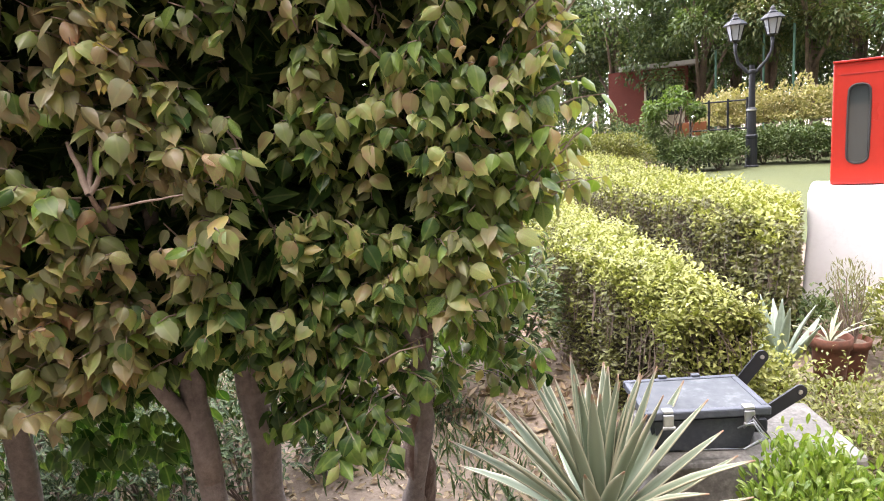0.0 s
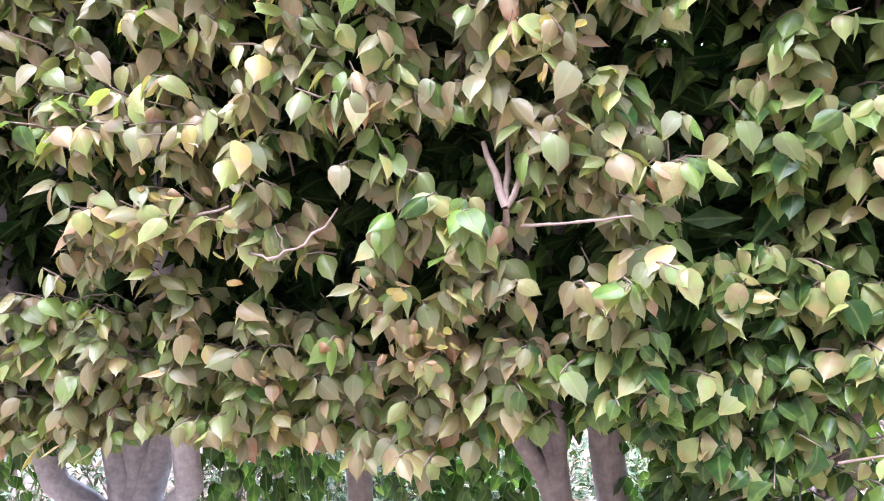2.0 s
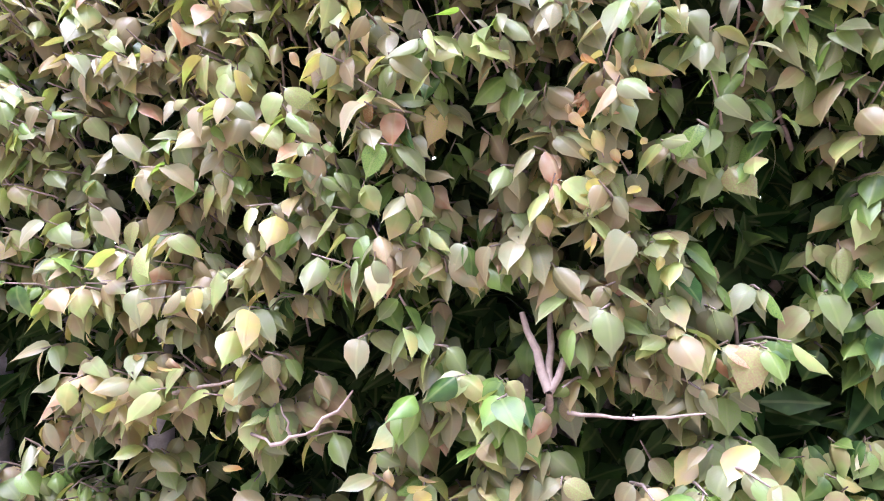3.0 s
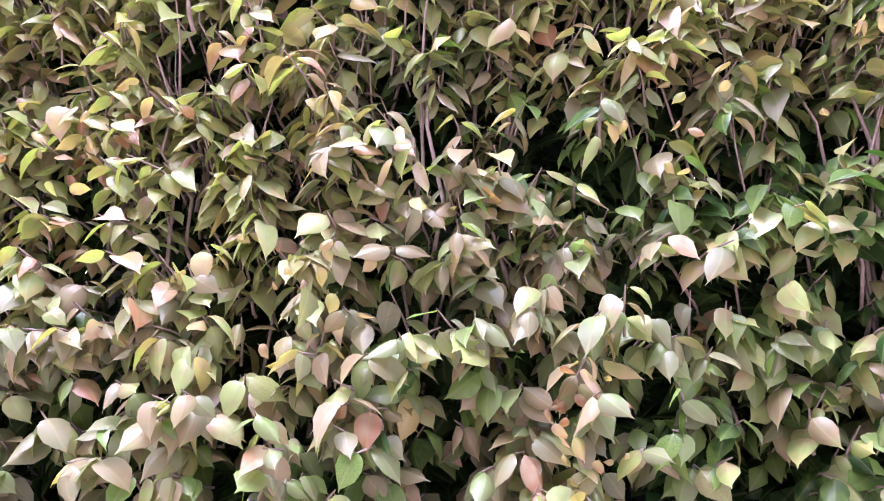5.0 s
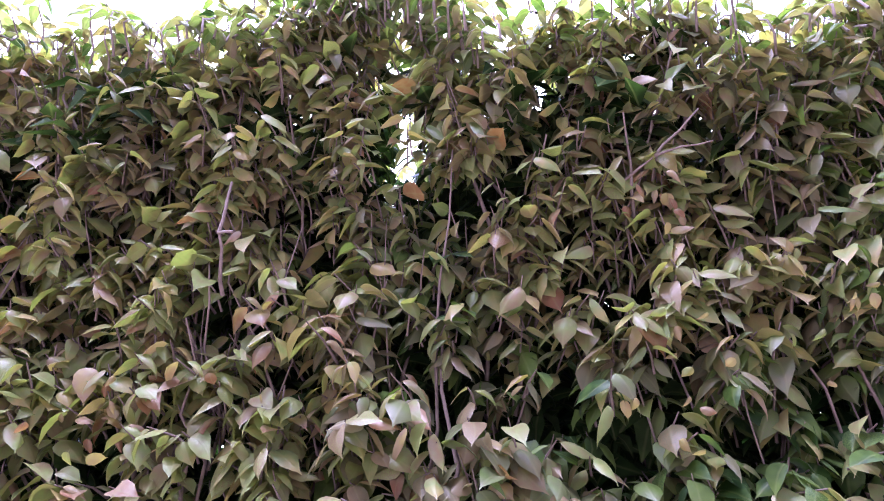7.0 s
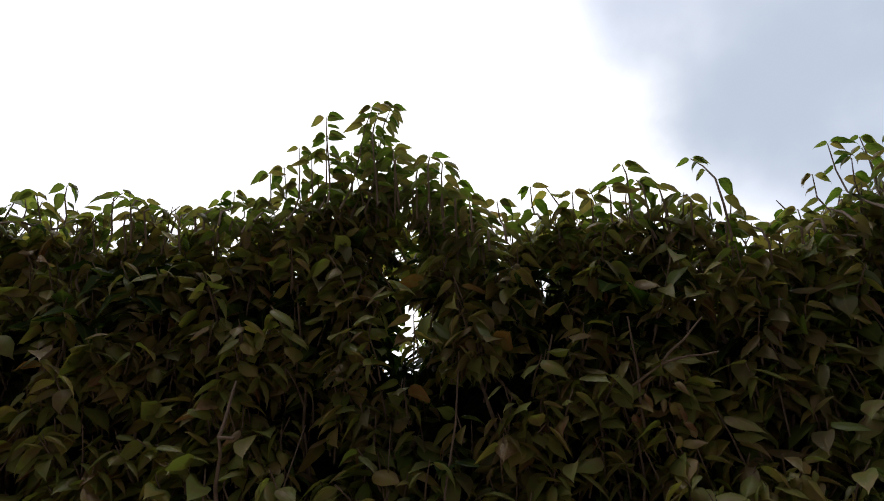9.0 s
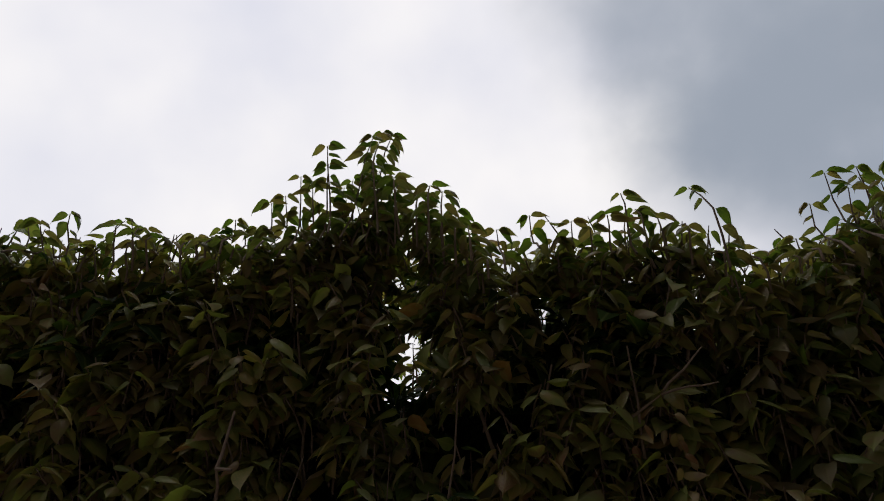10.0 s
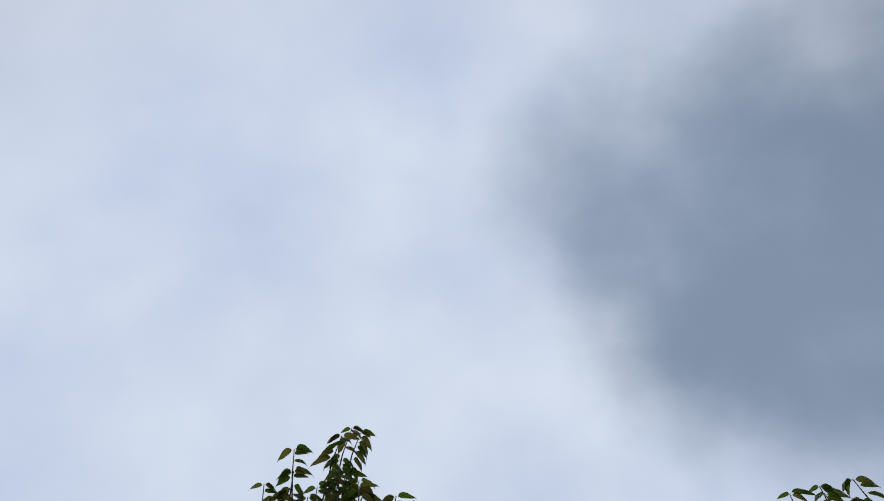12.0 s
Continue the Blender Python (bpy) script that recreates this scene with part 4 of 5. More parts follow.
    for v in crown.twigs.verts:
        v.co = here @ v.co
    part("twig_growth", crown.twigs, M_TWIG, root, "thin reddish-brown twigs", "stuff", smooth=True)
    me = crown.leaves.mesh("crown")
    me.transform(here)
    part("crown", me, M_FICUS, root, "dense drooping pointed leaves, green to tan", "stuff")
    rng.shuffle(crown.single)
    for at, along, nrm, size, tone, shape in crown.single[:290]:
        single_leaf(root, here @ at, along, nrm, size, tone, shape)
    rest = Leaves(FICUS_SHAPES)
    for at, along, nrm, size, tone, shape in crown.single[290:]:
        rest.add(here @ at, along, nrm, size, tone, shape)
    if rest.count():
        part("outer_leaves", rest.mesh("outer_leaves"), M_FICUS, root, kind="stuff")
    return root


LEAF_MESHES = {}


def single_leaf(parent, at, along, nrm, size, tone, shape):
    key = (shape, int(tone * 12))
    if key not in LEAF_MESHES:
        v, f, u = FICUS_SHAPES[shape]
        me = quad_mesh("leaf", v, f, u, np.full(len(v), (key[1] + 0.5) / 12))
        me.materials.append(M_FICUS)
        LEAF_MESHES[key] = me
    y = Vector(along).normalized()
    z = Vector(nrm)
    z = (z - y * z.dot(y)).normalized()
    m = Matrix((y.cross(z), y, z)).transposed().to_4x4()
    ob = new("leaf", LEAF_MESHES[key])
    ob.parent = parent
    ob.matrix_basis = Matrix.Translation(at) @ m @ Matrix.Diagonal((size, size, size, 1))


# ---- small-leaved clipped hedges ----
def clipped_hedge(label, rings, height, n, size, mat, rng, lumps=0.085, shapes=SMALL_SHAPES, ends=0.90, sides=0.30):
    """A clipped hedge between two rows of plan points, with its leaves on the top and all sides."""
    left, right = rings
    cx = sum(p[0] for p in left + right) / (2 * len(left))
    cy = sum(p[1] for p in left + right) / (2 * len(left))
    root = empty("clipped_hedge", (cx, cy, ground_z(cx, cy)), label, "hedge", "small-leaved hedges")
    here = root.matrix_basis.inverted()
    leaves, twigs = Leaves(shapes), bmesh.new()

    def edge(row, s):
        k = s * (len(row) - 1)
        i = min(len(row) - 2, int(k))
        return [row[i][j] + (row[i + 1][j] - row[i][j]) * (k - i) for j in range(3)]

    for _ in range(n):
        s = rng.random()
        a, b = edge(left, s), edge(right, s)
        h = height * a[2]
        pick = rng.random()
        mid = Vector(((a[0] + b[0]) / 2, (a[1] + b[1]) / 2, 0))
        if pick < 0.42:
            u = rng.random()
            p = Vector((a[0] + (b[0] - a[0]) * u, a[1] + (b[1] - a[1]) * u, h))
            nrm = Vector((0, 0, 1))
            e = 2 * abs(u - 0.5)
            p.z -= 0.07 * e ** 4
        elif pick < ends:
            q = a if rng.random() < 0.75 else b
            z = rng.random() ** 0.8 * h
            nrm = (Vector((q[0], q[1], 0)) - mid).normalized()
            p = Vector((q[0], q[1], z)) - nrm * 0.05 * max(0, (z / h) - 0.8) / 0.2
        else:
            s = 0.0 if rng.random() < 0.7 else 1.0
            a, b = edge(left, s), edge(right, s)
            h = height * a[2]
            u = rng.random()
            p = Vector((a[0] + (b[0] - a[0]) * u, a[1] + (b[1] - a[1]) * u, rng.random() * h))
            nrm = (Vector((left[0][0], left[0][1], 0)) - Vector((left[1][0], left[1][1], 0))).normalized() * (1 if s == 0 else -1)
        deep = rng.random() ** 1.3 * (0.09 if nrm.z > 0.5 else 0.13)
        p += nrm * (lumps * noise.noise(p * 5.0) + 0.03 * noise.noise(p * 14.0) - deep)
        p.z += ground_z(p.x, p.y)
        # light put into the leaf tone: paler tops, darker sides and depths
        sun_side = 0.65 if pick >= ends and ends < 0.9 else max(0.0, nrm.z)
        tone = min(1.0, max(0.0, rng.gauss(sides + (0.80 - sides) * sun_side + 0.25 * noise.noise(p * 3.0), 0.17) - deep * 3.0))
        along = nrm * rng.uniform(0.2, 1.0) + Vector((rng.uniform(-1, 1), rng.uniform(-1, 1), rng.uniform(-0.3, 0.8)))
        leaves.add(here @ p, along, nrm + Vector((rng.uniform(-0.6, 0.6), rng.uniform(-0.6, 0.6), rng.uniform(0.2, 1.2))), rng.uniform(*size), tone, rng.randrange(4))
        if nrm.z > 0.5 and rng.random() < 0.03:
            for q in range(7):
                w = Vector((rng.uniform(-1, 1), rng.uniform(-1, 1), rng.uniform(0.2, 1.2)))
                leaves.add(here @ (p + Vector((rng.gauss(0, 0.008), rng.gauss(0, 0.008), 0.012 * q + deep))), w, Vector((0, 0, 1)) - w * 0.3, rng.uniform(*size), min(1.0, tone + 0.2), rng.randrange(4))
        if rng.random() < 0.07:
            foot = p - nrm * 0.14 + Vector((rng.uniform(-0.04, 0.04), rng.uniform(-0.04, 0.04), -rng.uniform(0.05, 0.2)))
            tube(twigs, [here @ foot, here @ ((foot + p) / 2 + Vector((0.01, 0, 0.02))), here @ p], [0.003, 0.0025, 0.0015], 3, False)
    # a closed dark shell stands in for the shade among the inner twigs
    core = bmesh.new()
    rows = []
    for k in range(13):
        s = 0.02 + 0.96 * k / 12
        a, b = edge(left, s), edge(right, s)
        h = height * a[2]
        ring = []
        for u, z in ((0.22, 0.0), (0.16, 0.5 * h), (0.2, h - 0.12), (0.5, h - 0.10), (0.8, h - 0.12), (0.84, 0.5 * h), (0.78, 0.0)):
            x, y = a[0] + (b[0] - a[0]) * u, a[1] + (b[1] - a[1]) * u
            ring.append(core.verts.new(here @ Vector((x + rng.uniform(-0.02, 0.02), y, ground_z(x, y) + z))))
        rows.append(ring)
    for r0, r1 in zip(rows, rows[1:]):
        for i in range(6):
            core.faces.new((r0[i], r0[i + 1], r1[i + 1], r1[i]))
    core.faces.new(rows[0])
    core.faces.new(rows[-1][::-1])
    part("shade_core", core, M_HEDGECORE, root, "dark shell that stands in for the shaded twigs inside")
    part("twig_growth", twigs, M_TWIG, root, kind="stuff")
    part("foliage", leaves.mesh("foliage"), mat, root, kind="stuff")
    return root


M_HEDGECORE = surface("twig tangle in shade", [(0.3, (0.012, 0.010, 0.006)), (0.55, (0.035, 0.030, 0.015)), (0.75, (0.09, 0.075, 0.04))], 18.0, 0.95, bump=1.0, fine=60.0, dist=0.03)


def shrub(label, at, radius, height, n, size, mat, rng, shapes=None, stems=7, lift=0.1, lumps=0.25, group="", name="shrub", droop=0.0, tone=(0.5, 0.2), flat=1.0, upright=0.0):
    """A loose bush: stems from the foot, and leaves in clumps round their ends."""
    root = empty(name, at, label, "shrub", group)
    leaves = Leaves(shapes or SMALL_SHAPES)
    tips = []
    for k in range(stems):
        a = 6.283 * k / stems + rng.uniform(-0.4, 0.4)
        rr = radius * rng.uniform(0.25, 0.9)
        tip = Vector((rr * math.cos(a), rr * math.sin(a) * flat, height * rng.uniform(0.55, 0.95)))
        sp = wiggly((0.02 * math.cos(a), 0.02 * math.sin(a), 0), tip, 4, 0.03 * height, rng)
        bm = bmesh.new()
        tube(bm, sp, [0.010 * height ** 0.5 * (1 - 0.17 * j) for j in range(5)], 5)
        part("stem", bm, M_TWIG, root)
        tips += [sp[2], sp[3], sp[4], sp[4]]
    for _ in range(n):
        a, e = rng.uniform(0, 6.283), rng.uniform(-0.3, 1.0)
        d = Vector((math.cos(a) * math.cos(e * 1.5), math.sin(a) * math.cos(e * 1.5) * flat, math.sin(e * 1.5)))
        if rng.random() < 0.55:
            p = rng.choice(tips) + Vector((rng.gauss(0, 1), rng.gauss(0, 1), rng.gauss(0, 1))) * radius * 0.18
        else:
            k = 1 - rng.random() ** 2 * 0.6
            p = Vector((d.x * radius * k, d.y * radius * k, height * 0.5 + d.z * height * 0.5 * k))
            p *= 1 + lumps * noise.noise(Vector((p.x + at[0], p.y + at[1], p.z)) * (2.2 / radius))
        if p.z < lift * height:
            p.z = lift * height + rng.random() * 0.1 * height
        along = d + Vector((rng.uniform(-0.7, 0.7), rng.uniform(-0.7, 0.7), rng.uniform(-0.2, 0.8) - droop + upright))
        nrm = Vector((rng.uniform(-0.5, 0.5), rng.uniform(-0.5, 0.5), 1)) + d * 0.5
        leaves.add(p, along, nrm, rng.uniform(*size), min(1, max(0, rng.gauss(*tone) + 0.25 * (p.z / height - 0.5))), rng.randrange(len(leaves.shapes)))
    part("foliage", leaves.mesh("foliage"), mat, root, kind="stuff")
    return root


def far_tree(label, at, height, spread, bare, n, size, mat, rng, trunk_r=0.12, group="background trees", clumps=26, tone=(0.45, 0.2)):
    """A garden tree: tapered trunk, limbs to each clump of the crown, and leaves in the clumps with gaps between."""
    root = empty("tree", at, label, "tree", group)
    bm = bmesh.new()
    top = Vector((rng.uniform(-0.3, 0.3), rng.uniform(-0.3, 0.3), height * 0.8))
    sp = wiggly((0, 0, -0.1), top, 7, 0.07, rng)
    tube(bm, sp, [trunk_r * (1.3 - 0.16 * j) for j in range(8)], 9)
    part("trunk", bm, M_FARBARK, root, smooth=True)
    leaves = Leaves(FAR_SHAPES)
    centres = []
    for k in range(clumps):
        a, rr = rng.uniform(0, 6.283), spread * rng.random() ** 0.6
        z = bare + (height - bare) * (0.05 + 0.95 * rng.random())
        rr *= math.sin(math.pi * min(0.95, 0.2 + 0.75 * (z - bare) / (height - bare)))
        centres.append(Vector((rr * math.cos(a), rr * math.sin(a), z)))
    for k, c in enumerate(centres[:9]):
        lb = bmesh.new()
        foot = sp[min(6, 2 + k % 4)]
        tube(lb, wiggly(foot, c, 4, 0.08, rng), [trunk_r * f for f in (0.5, 0.4, 0.3, 0.2, 0.1)], 6)
        part("limb", lb, M_FARBARK, root, smooth=True)
    per = n // clumps
    for c in centres:
        r = rng.uniform(0.45, 0.85) * spread * 0.42
        shade = rng.gauss(tone[0], tone[1])
        for _ in range(per):
            d = Vector((rng.gauss(0, 1), rng.gauss(0, 1), rng.gauss(0, 0.7)))
            p = c + d.normalized() * r * rng.random() ** 0.45
            along = d.normalized() + Vector((rng.uniform(-0.6, 0.6), rng.uniform(-0.6, 0.6), -0.4))
            leaves.add(p, along, Vector((rng.uniform(-0.6, 0.6), rng.uniform(-0.6, 0.6), 1)), rng.uniform(*size), min(1, max(0, rng.gauss(shade, 0.12))), rng.randrange(4))
    part("crown", leaves.mesh("crown"), mat, root, kind="stuff")
    return root


LABELS = ["clipped ficus tree with a slim bark trunk and dense drooping leaves", "clipped ficus tree with a limewashed forked trunk and tan-green leaves",
          "clipped ficus tree with a thin straight trunk and tired tan leaves", "clipped ficus tree with a forked trunk and tall shoots on top",
          "clipped ficus tree with a stout grey-brown trunk and olive leaves", "clipped ficus tree with a twisted trunk and fresh green leaves"]
for _i in range(6):
    ficus_tree(_i, LABELS[_i])

R = random.Random(11)
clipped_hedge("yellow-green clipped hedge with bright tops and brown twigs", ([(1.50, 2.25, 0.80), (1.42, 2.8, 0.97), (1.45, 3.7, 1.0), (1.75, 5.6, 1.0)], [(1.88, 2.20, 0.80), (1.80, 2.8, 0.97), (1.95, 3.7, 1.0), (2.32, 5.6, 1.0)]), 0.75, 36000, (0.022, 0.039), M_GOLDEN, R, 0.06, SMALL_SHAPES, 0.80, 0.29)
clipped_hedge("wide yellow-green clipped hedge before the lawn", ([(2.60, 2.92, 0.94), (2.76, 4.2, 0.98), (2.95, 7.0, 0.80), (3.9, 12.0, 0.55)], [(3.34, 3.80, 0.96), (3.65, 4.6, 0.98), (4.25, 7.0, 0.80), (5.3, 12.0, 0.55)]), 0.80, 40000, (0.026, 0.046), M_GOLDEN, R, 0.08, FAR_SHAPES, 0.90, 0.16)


# ---- beside the row: agave, floodlight on its block, shrubs, pots ----
def agave(name, label, at, n, length, width, mat, rng, flat=0.15, group=""):
    root = empty(name, at, label, "agave", group)
    bm = bmesh.new()
    lathe(bm, [(0.03, -0.03), (0.05, 0.02), (0.045, 0.07), (0.015, 0.11)], 12)
    part("stem", bm, M_LITTER, root, "dry brown leaf base")
    for k in range(n):
        f = (k + 0.5) / n
        a = k * 2.39996 + rng.uniform(-0.12, 0.12)
        el = radians(flat * 90 + (86 - flat * 90) * f ** 0.85 + rng.uniform(-5, 5))
        ln = length * (0.82 + 0.28 * math.sin(math.pi * (0.25 + 0.6 * f))) * rng.uniform(0.92, 1.06)
        wd = width * rng.uniform(0.9, 1.1)
        sag = rng.uniform(-0.10, 0.16) * (1 - f)
        vs, us, fs = [], [], []
        rows = ((0.0, 0.75), (0.1, 0.72), (0.25, 0.82), (0.45, 1.0), (0.65, 0.86), (0.82, 0.52), (0.94, 0.18), (1.0, 0.015))
        for s, w in rows:
            bend = el - sag * s * 2
            y, z = ln * s * math.cos(bend), ln * s * math.sin(bend)
            for c in (-1, -0.5, 0, 0.5, 1):
                h = wd * 0.5 * w
                cup = abs(c) ** 1.6 * h * 0.55
                vs.append((c * h, y - cup * math.sin(bend) + 0.012, z + cup * math.cos(bend) + 0.02))
                us.append((0.5 + 0.5 * c * (0.9 if s > 0.9 else 1.0), s))
        for i in range(len(rows) - 1):
            for j in range(4):
                q = i * 5 + j
                fs.append((q, q + 1, q + 6, q + 5))
        me = quad_mesh("leaf", np.array(vs), np.array(fs), np.array(us), np.zeros(len(vs)))
        me.materials.append(mat)
        ob = new("leaf", me)
        ob.parent = root
        ob.matrix_basis = pose(0, 0, 0.03 + 0.05 * f, 0, 0, math.degrees(a))
        sol = ob.modifiers.new("thick", "SOLIDIFY")
        sol.thickness = 0.004
    return root


def floodlight():
    """A large floodlight lying on its back on the block, its glass to the sky, the two arms of its bracket free."""
    root = empty("floodlight", (1.33, 1.85, 0.325), "grey metal floodlight lying glass-up on a concrete block", "floodlight", turn=-12)
    bm = bmesh.new()
    # tapered housing
    lo, hi = [], []
    for x, y in ((-1, -1), (1, -1), (1, 1), (-1, 1)):
        lo.append(bm.verts.new((0.155 * x, 0.10 * y, -0.035)))
        hi.append(bm.verts.new((0.185 * x, 0.125 * y, 0.105)))
    for i in range(4):
        bm.faces.new((lo[i], lo[(i + 1) % 4], hi[(i + 1) % 4], hi[i]))
    bm.faces.new(lo[::-1])
    bm.faces.new(hi)
    bmesh.ops.bevel(bm, geom=list(bm.edges), offset=0.012, segments=2, affect="EDGES")
    part("housing", bm, M_GREY, root)
    bm = bmesh.new()
    for x, y, sx, sy in ((0, -0.131, 0.41, 0.024), (0, 0.131, 0.41, 0.024), (-0.193, 0, 0.024, 0.240), (0.193, 0, 0.024, 0.240)):
        box(bm, (sx, sy, 0.03), (x, y, 0.12), 0.006)
    part("rim", bm, M_GREY, root)
    bm = bmesh.new()
    box(bm, (0.366, 0.240, 0.006), (0, 0, 0.128), 0.002)
    part("glass", bm, M_FLOODGLASS, root, "dusty pale lamp glass")
    for x in (-0.13, 0.13):
        bm = bmesh.new()
        box(bm, (0.034, 0.012, 0.05), (x, -0.150, 0.105), 0.004)
        box(bm, (0.034, 0.028, 0.010), (x, -0.137, 0.138), 0.003)
        tube(bm, [(x - 0.02, -0.154, 0.085), (x + 0.02, -0.154, 0.085)], 0.006, 8)
        part("clip", bm, M_STEEL, root, "dull steel clip")
    for x in (-0.06, 0.06):
        bm = bmesh.new()
        box(bm, (0.03, 0.02, 0.012), (x, 0.140, 0.138), 0.003)
        part("hinge", bm, M_GREY, root)
    # bracket arms with a rounded end and a bolt
    for y, ang, ln in ((-0.06, 33, 0.19), (0.135, 52, 0.20)):
        bm = bmesh.new()
        d = Vector((math.cos(radians(ang)), 0, math.sin(radians(ang))))
        s = Vector((0, 1, 0))
        u = d.cross(s).normalized()
        foot = Vector((0.175, y, 0.04))
        outline = [foot + u * 0.022, foot - u * 0.022]
        for k in range(9):
            t = -math.pi / 2 + math.pi * k / 8
            outline.append(foot + d * (ln + 0.024 * math.cos(t)) + u * 0.024 * math.sin(t))
        a = [bm.verts.new(p - s * 0.004) for p in outline]
        b = [bm.verts.new(p + s * 0.004) for p in outline]
        bm.faces.new(a)
        bm.faces.new(b[::-1])
        for k in range(len(a)):
            bm.faces.new((a[k], b[k], b[(k + 1) % len(a)], a[(k + 1) % len(a)]))
        bmesh.ops.recalc_face_normals(bm, faces=list(bm.faces))
        arm = part("bracket_arm", bm, M_BLACK, root, "black flat steel arm with a rounded end")
        bm = bmesh.new()
        end = foot + d * ln
        tube(bm, [end - s * 0.008, end + s * 0.008], 0.008, 10)
        part("bolt", bm, M_STEEL, arm)
    bm = bmesh.new()
    box(bm, (0.05, 0.22, 0.05), (0.20, 0.03, 0.035), 0.01)
    part("gear_box", bm, M_BLACK, root)
    for k in range(3):
        bm = bmesh.new()
        pts = [(0.10 + 0.02 * k, -0.13, 0.06), (0.13, -0.175, 0.10 + 0.012 * k), (0.16 + 0.01 * k, -0.185, 0.05), (0.10, -0.18, 0.012), (0.0 - 0.05 * k, -0.16, 0.006)]
        sm = [Vector(pts[0])]
        for i in range(len(pts) - 1):
            for t in (0.33, 0.66, 1.0):
                sm.append(Vector(pts[i]).lerp(Vector(pts[i + 1]), t))
        tube(bm, sm, 0.0028, 6)
        part("cable", bm, M_LANTERN if k < 2 else M_RUBBER, root, smooth=True)


def concrete_block():
    bm = bmesh.new()
    box(bm, (0.66, 0.42, 0.31), (0, 0, 0.138), 0.018, seg=2)
    bmesh.ops.subdivide_edges(bm, edges=list(bm.edges), cuts=2, use_grid_fill=True)
    for v in bm.verts:
        v.co += Vector((noise.noise(v.co * 9), noise.noise(v.co * 9 + Vector((3, 1, 2))), noise.noise(v.co * 9 + Vector((7, 5, 1))))) * 0.007
    ob = part("concrete_block", bm, M_CONCRETE, None, "grey weathered concrete block under the floodlight")
    ob.matrix_basis = pose(1.50, 1.84, 0.0, 0, 0, -14)
    ob["category"] = "block"


agave("agave", "variegated agave with grey-green leaves edged in cream", (0.92, 1.72, 0.03), 52, 0.50, 0.050, M_AGAVE, random.Random(3))
concrete_block()
floodlight()
agave("agave", "young agave with broad pale grey leaves", (2.26, 2.60, 0.03), 11, 0.36, 0.052, M_GREYLEAF, random.Random(8), 0.3)
shrub("low bright green shrub with upright oblong leaves", (1.47, 1.40, 0.0), 0.23, 0.40, 3000, (0.028, 0.046), M_SHRUB, random.Random(21), OBLONG_SHAPES, 13, 0.2, tone=(0.64, 0.2), upright=1.2)
shrub("sprawling small-leaved yellow-green shrub", (2.05, 1.90, 0.0), 0.36, 0.30, 3600, (0.018, 0.032), M_GOLDEN, random.Random(22), None, 12, 0.1, tone=(0.22, 0.2))
shrub("small-leaved trailing shrub beside the pots", (2.60, 1.98, 0.0), 0.40, 0.22, 3600, (0.018, 0.032), M_GOLDEN, random.Random(23), None, 12, 0.1, tone=(0.22, 0.2))
shrub("low green ground shrub behind the block", (1.98, 2.42, 0.0), 0.26, 0.30, 1800, (0.025, 0.045), M_GOLDEN, random.Random(24), None, 9, 0.1, tone=(0.55, 0.2))


def flower_pot(label, at, r, h):
    root = empty("flower_pot", at, label, "pot", "terracotta pots")
    bm = bmesh.new()
    lathe(bm, [(r * 0.62, 0), (r * 0.68, 0.01), (r * 0.92, h * 0.80), (r * 0.93, h * 0.82), (r * 1.04, h * 0.83), (r * 1.06, h), (r * 0.95, h), (r * 0.90, h * 0.88), (0.02, h * 0.88)], 28)
    part("pot_wall", bm, M_TERRA, root, smooth=True)
    bm = bmesh.new()
    lathe(bm, [(r * 0.9, h * 0.865), (r * 0.85, h * 0.90), (0.01, h * 0.91)], 20)
    part("soil", bm, M_DIRT, root)
    return root


flower_pot("weathered terracotta flower pot before the white wall", (2.46, 2.50, 0.0), 0.088, 0.31)
flower_pot("small terracotta flower pot among the shrubs", (1.86, 1.42, 0.0), 0.11, 0.17)
flower_pot("low terracotta flower pot behind a larger one", (2.68, 2.62, 0.0), 0.09, 0.23)


def spiky_plant(label, at, n, length, rng, mat):
    root = empty("potted_grass", at, label, "plant")
    for k in range(n):
        a, el = rng.uniform(0, 6.283), rng.uniform(0.7, 1.45)
        bm = bmesh.new()
        ln = length * rng.uniform(0.6, 1.1)
        pts = [Vector((math.cos(a) * math.cos(el - 0.5 * s) * ln * s, math.sin(a) * math.cos(el - 0.5 * s) * ln * s, math.sin(el - 0.35 * s) * ln * s)) for s in (0, 0.3, 0.6, 0.85, 1.0)]
        side = Vector((-math.sin(a), math.cos(a), 0))
        l = [bm.verts.new(p - side * w) for p, w in zip(pts, (0.004, 0.006, 0.006, 0.004, 0.0006))]
        r = [bm.verts.new(p + side * w) for p, w in zip(pts, (0.004, 0.006, 0.006, 0.004, 0.0006))]
        c = [bm.verts.new(p - Vector((0, 0, 0.002))) for p in pts]
        for i in range(4):
            bm.faces.new((l[i], c[i], c[i + 1], l[i + 1]))
            bm.faces.new((c[i], r[i], r[i + 1], c[i + 1]))
        part("blade", bm, mat, root)
    return root


M_REEDLEAF = leaf_material("dry needle leaf", [(0.0, (0.10, 0.07, 0.045)), (0.5, (0.17, 0.16, 0.09)), (1.0, (0.30, 0.29, 0.19))], rough=0.7)
M_REED = surface("dry reed", [(0.2, (0.16, 0.15, 0.09)), (0.5, (0.27, 0.29, 0.19)), (0.8, (0.42, 0.40, 0.30))], 12.0, 0.7)
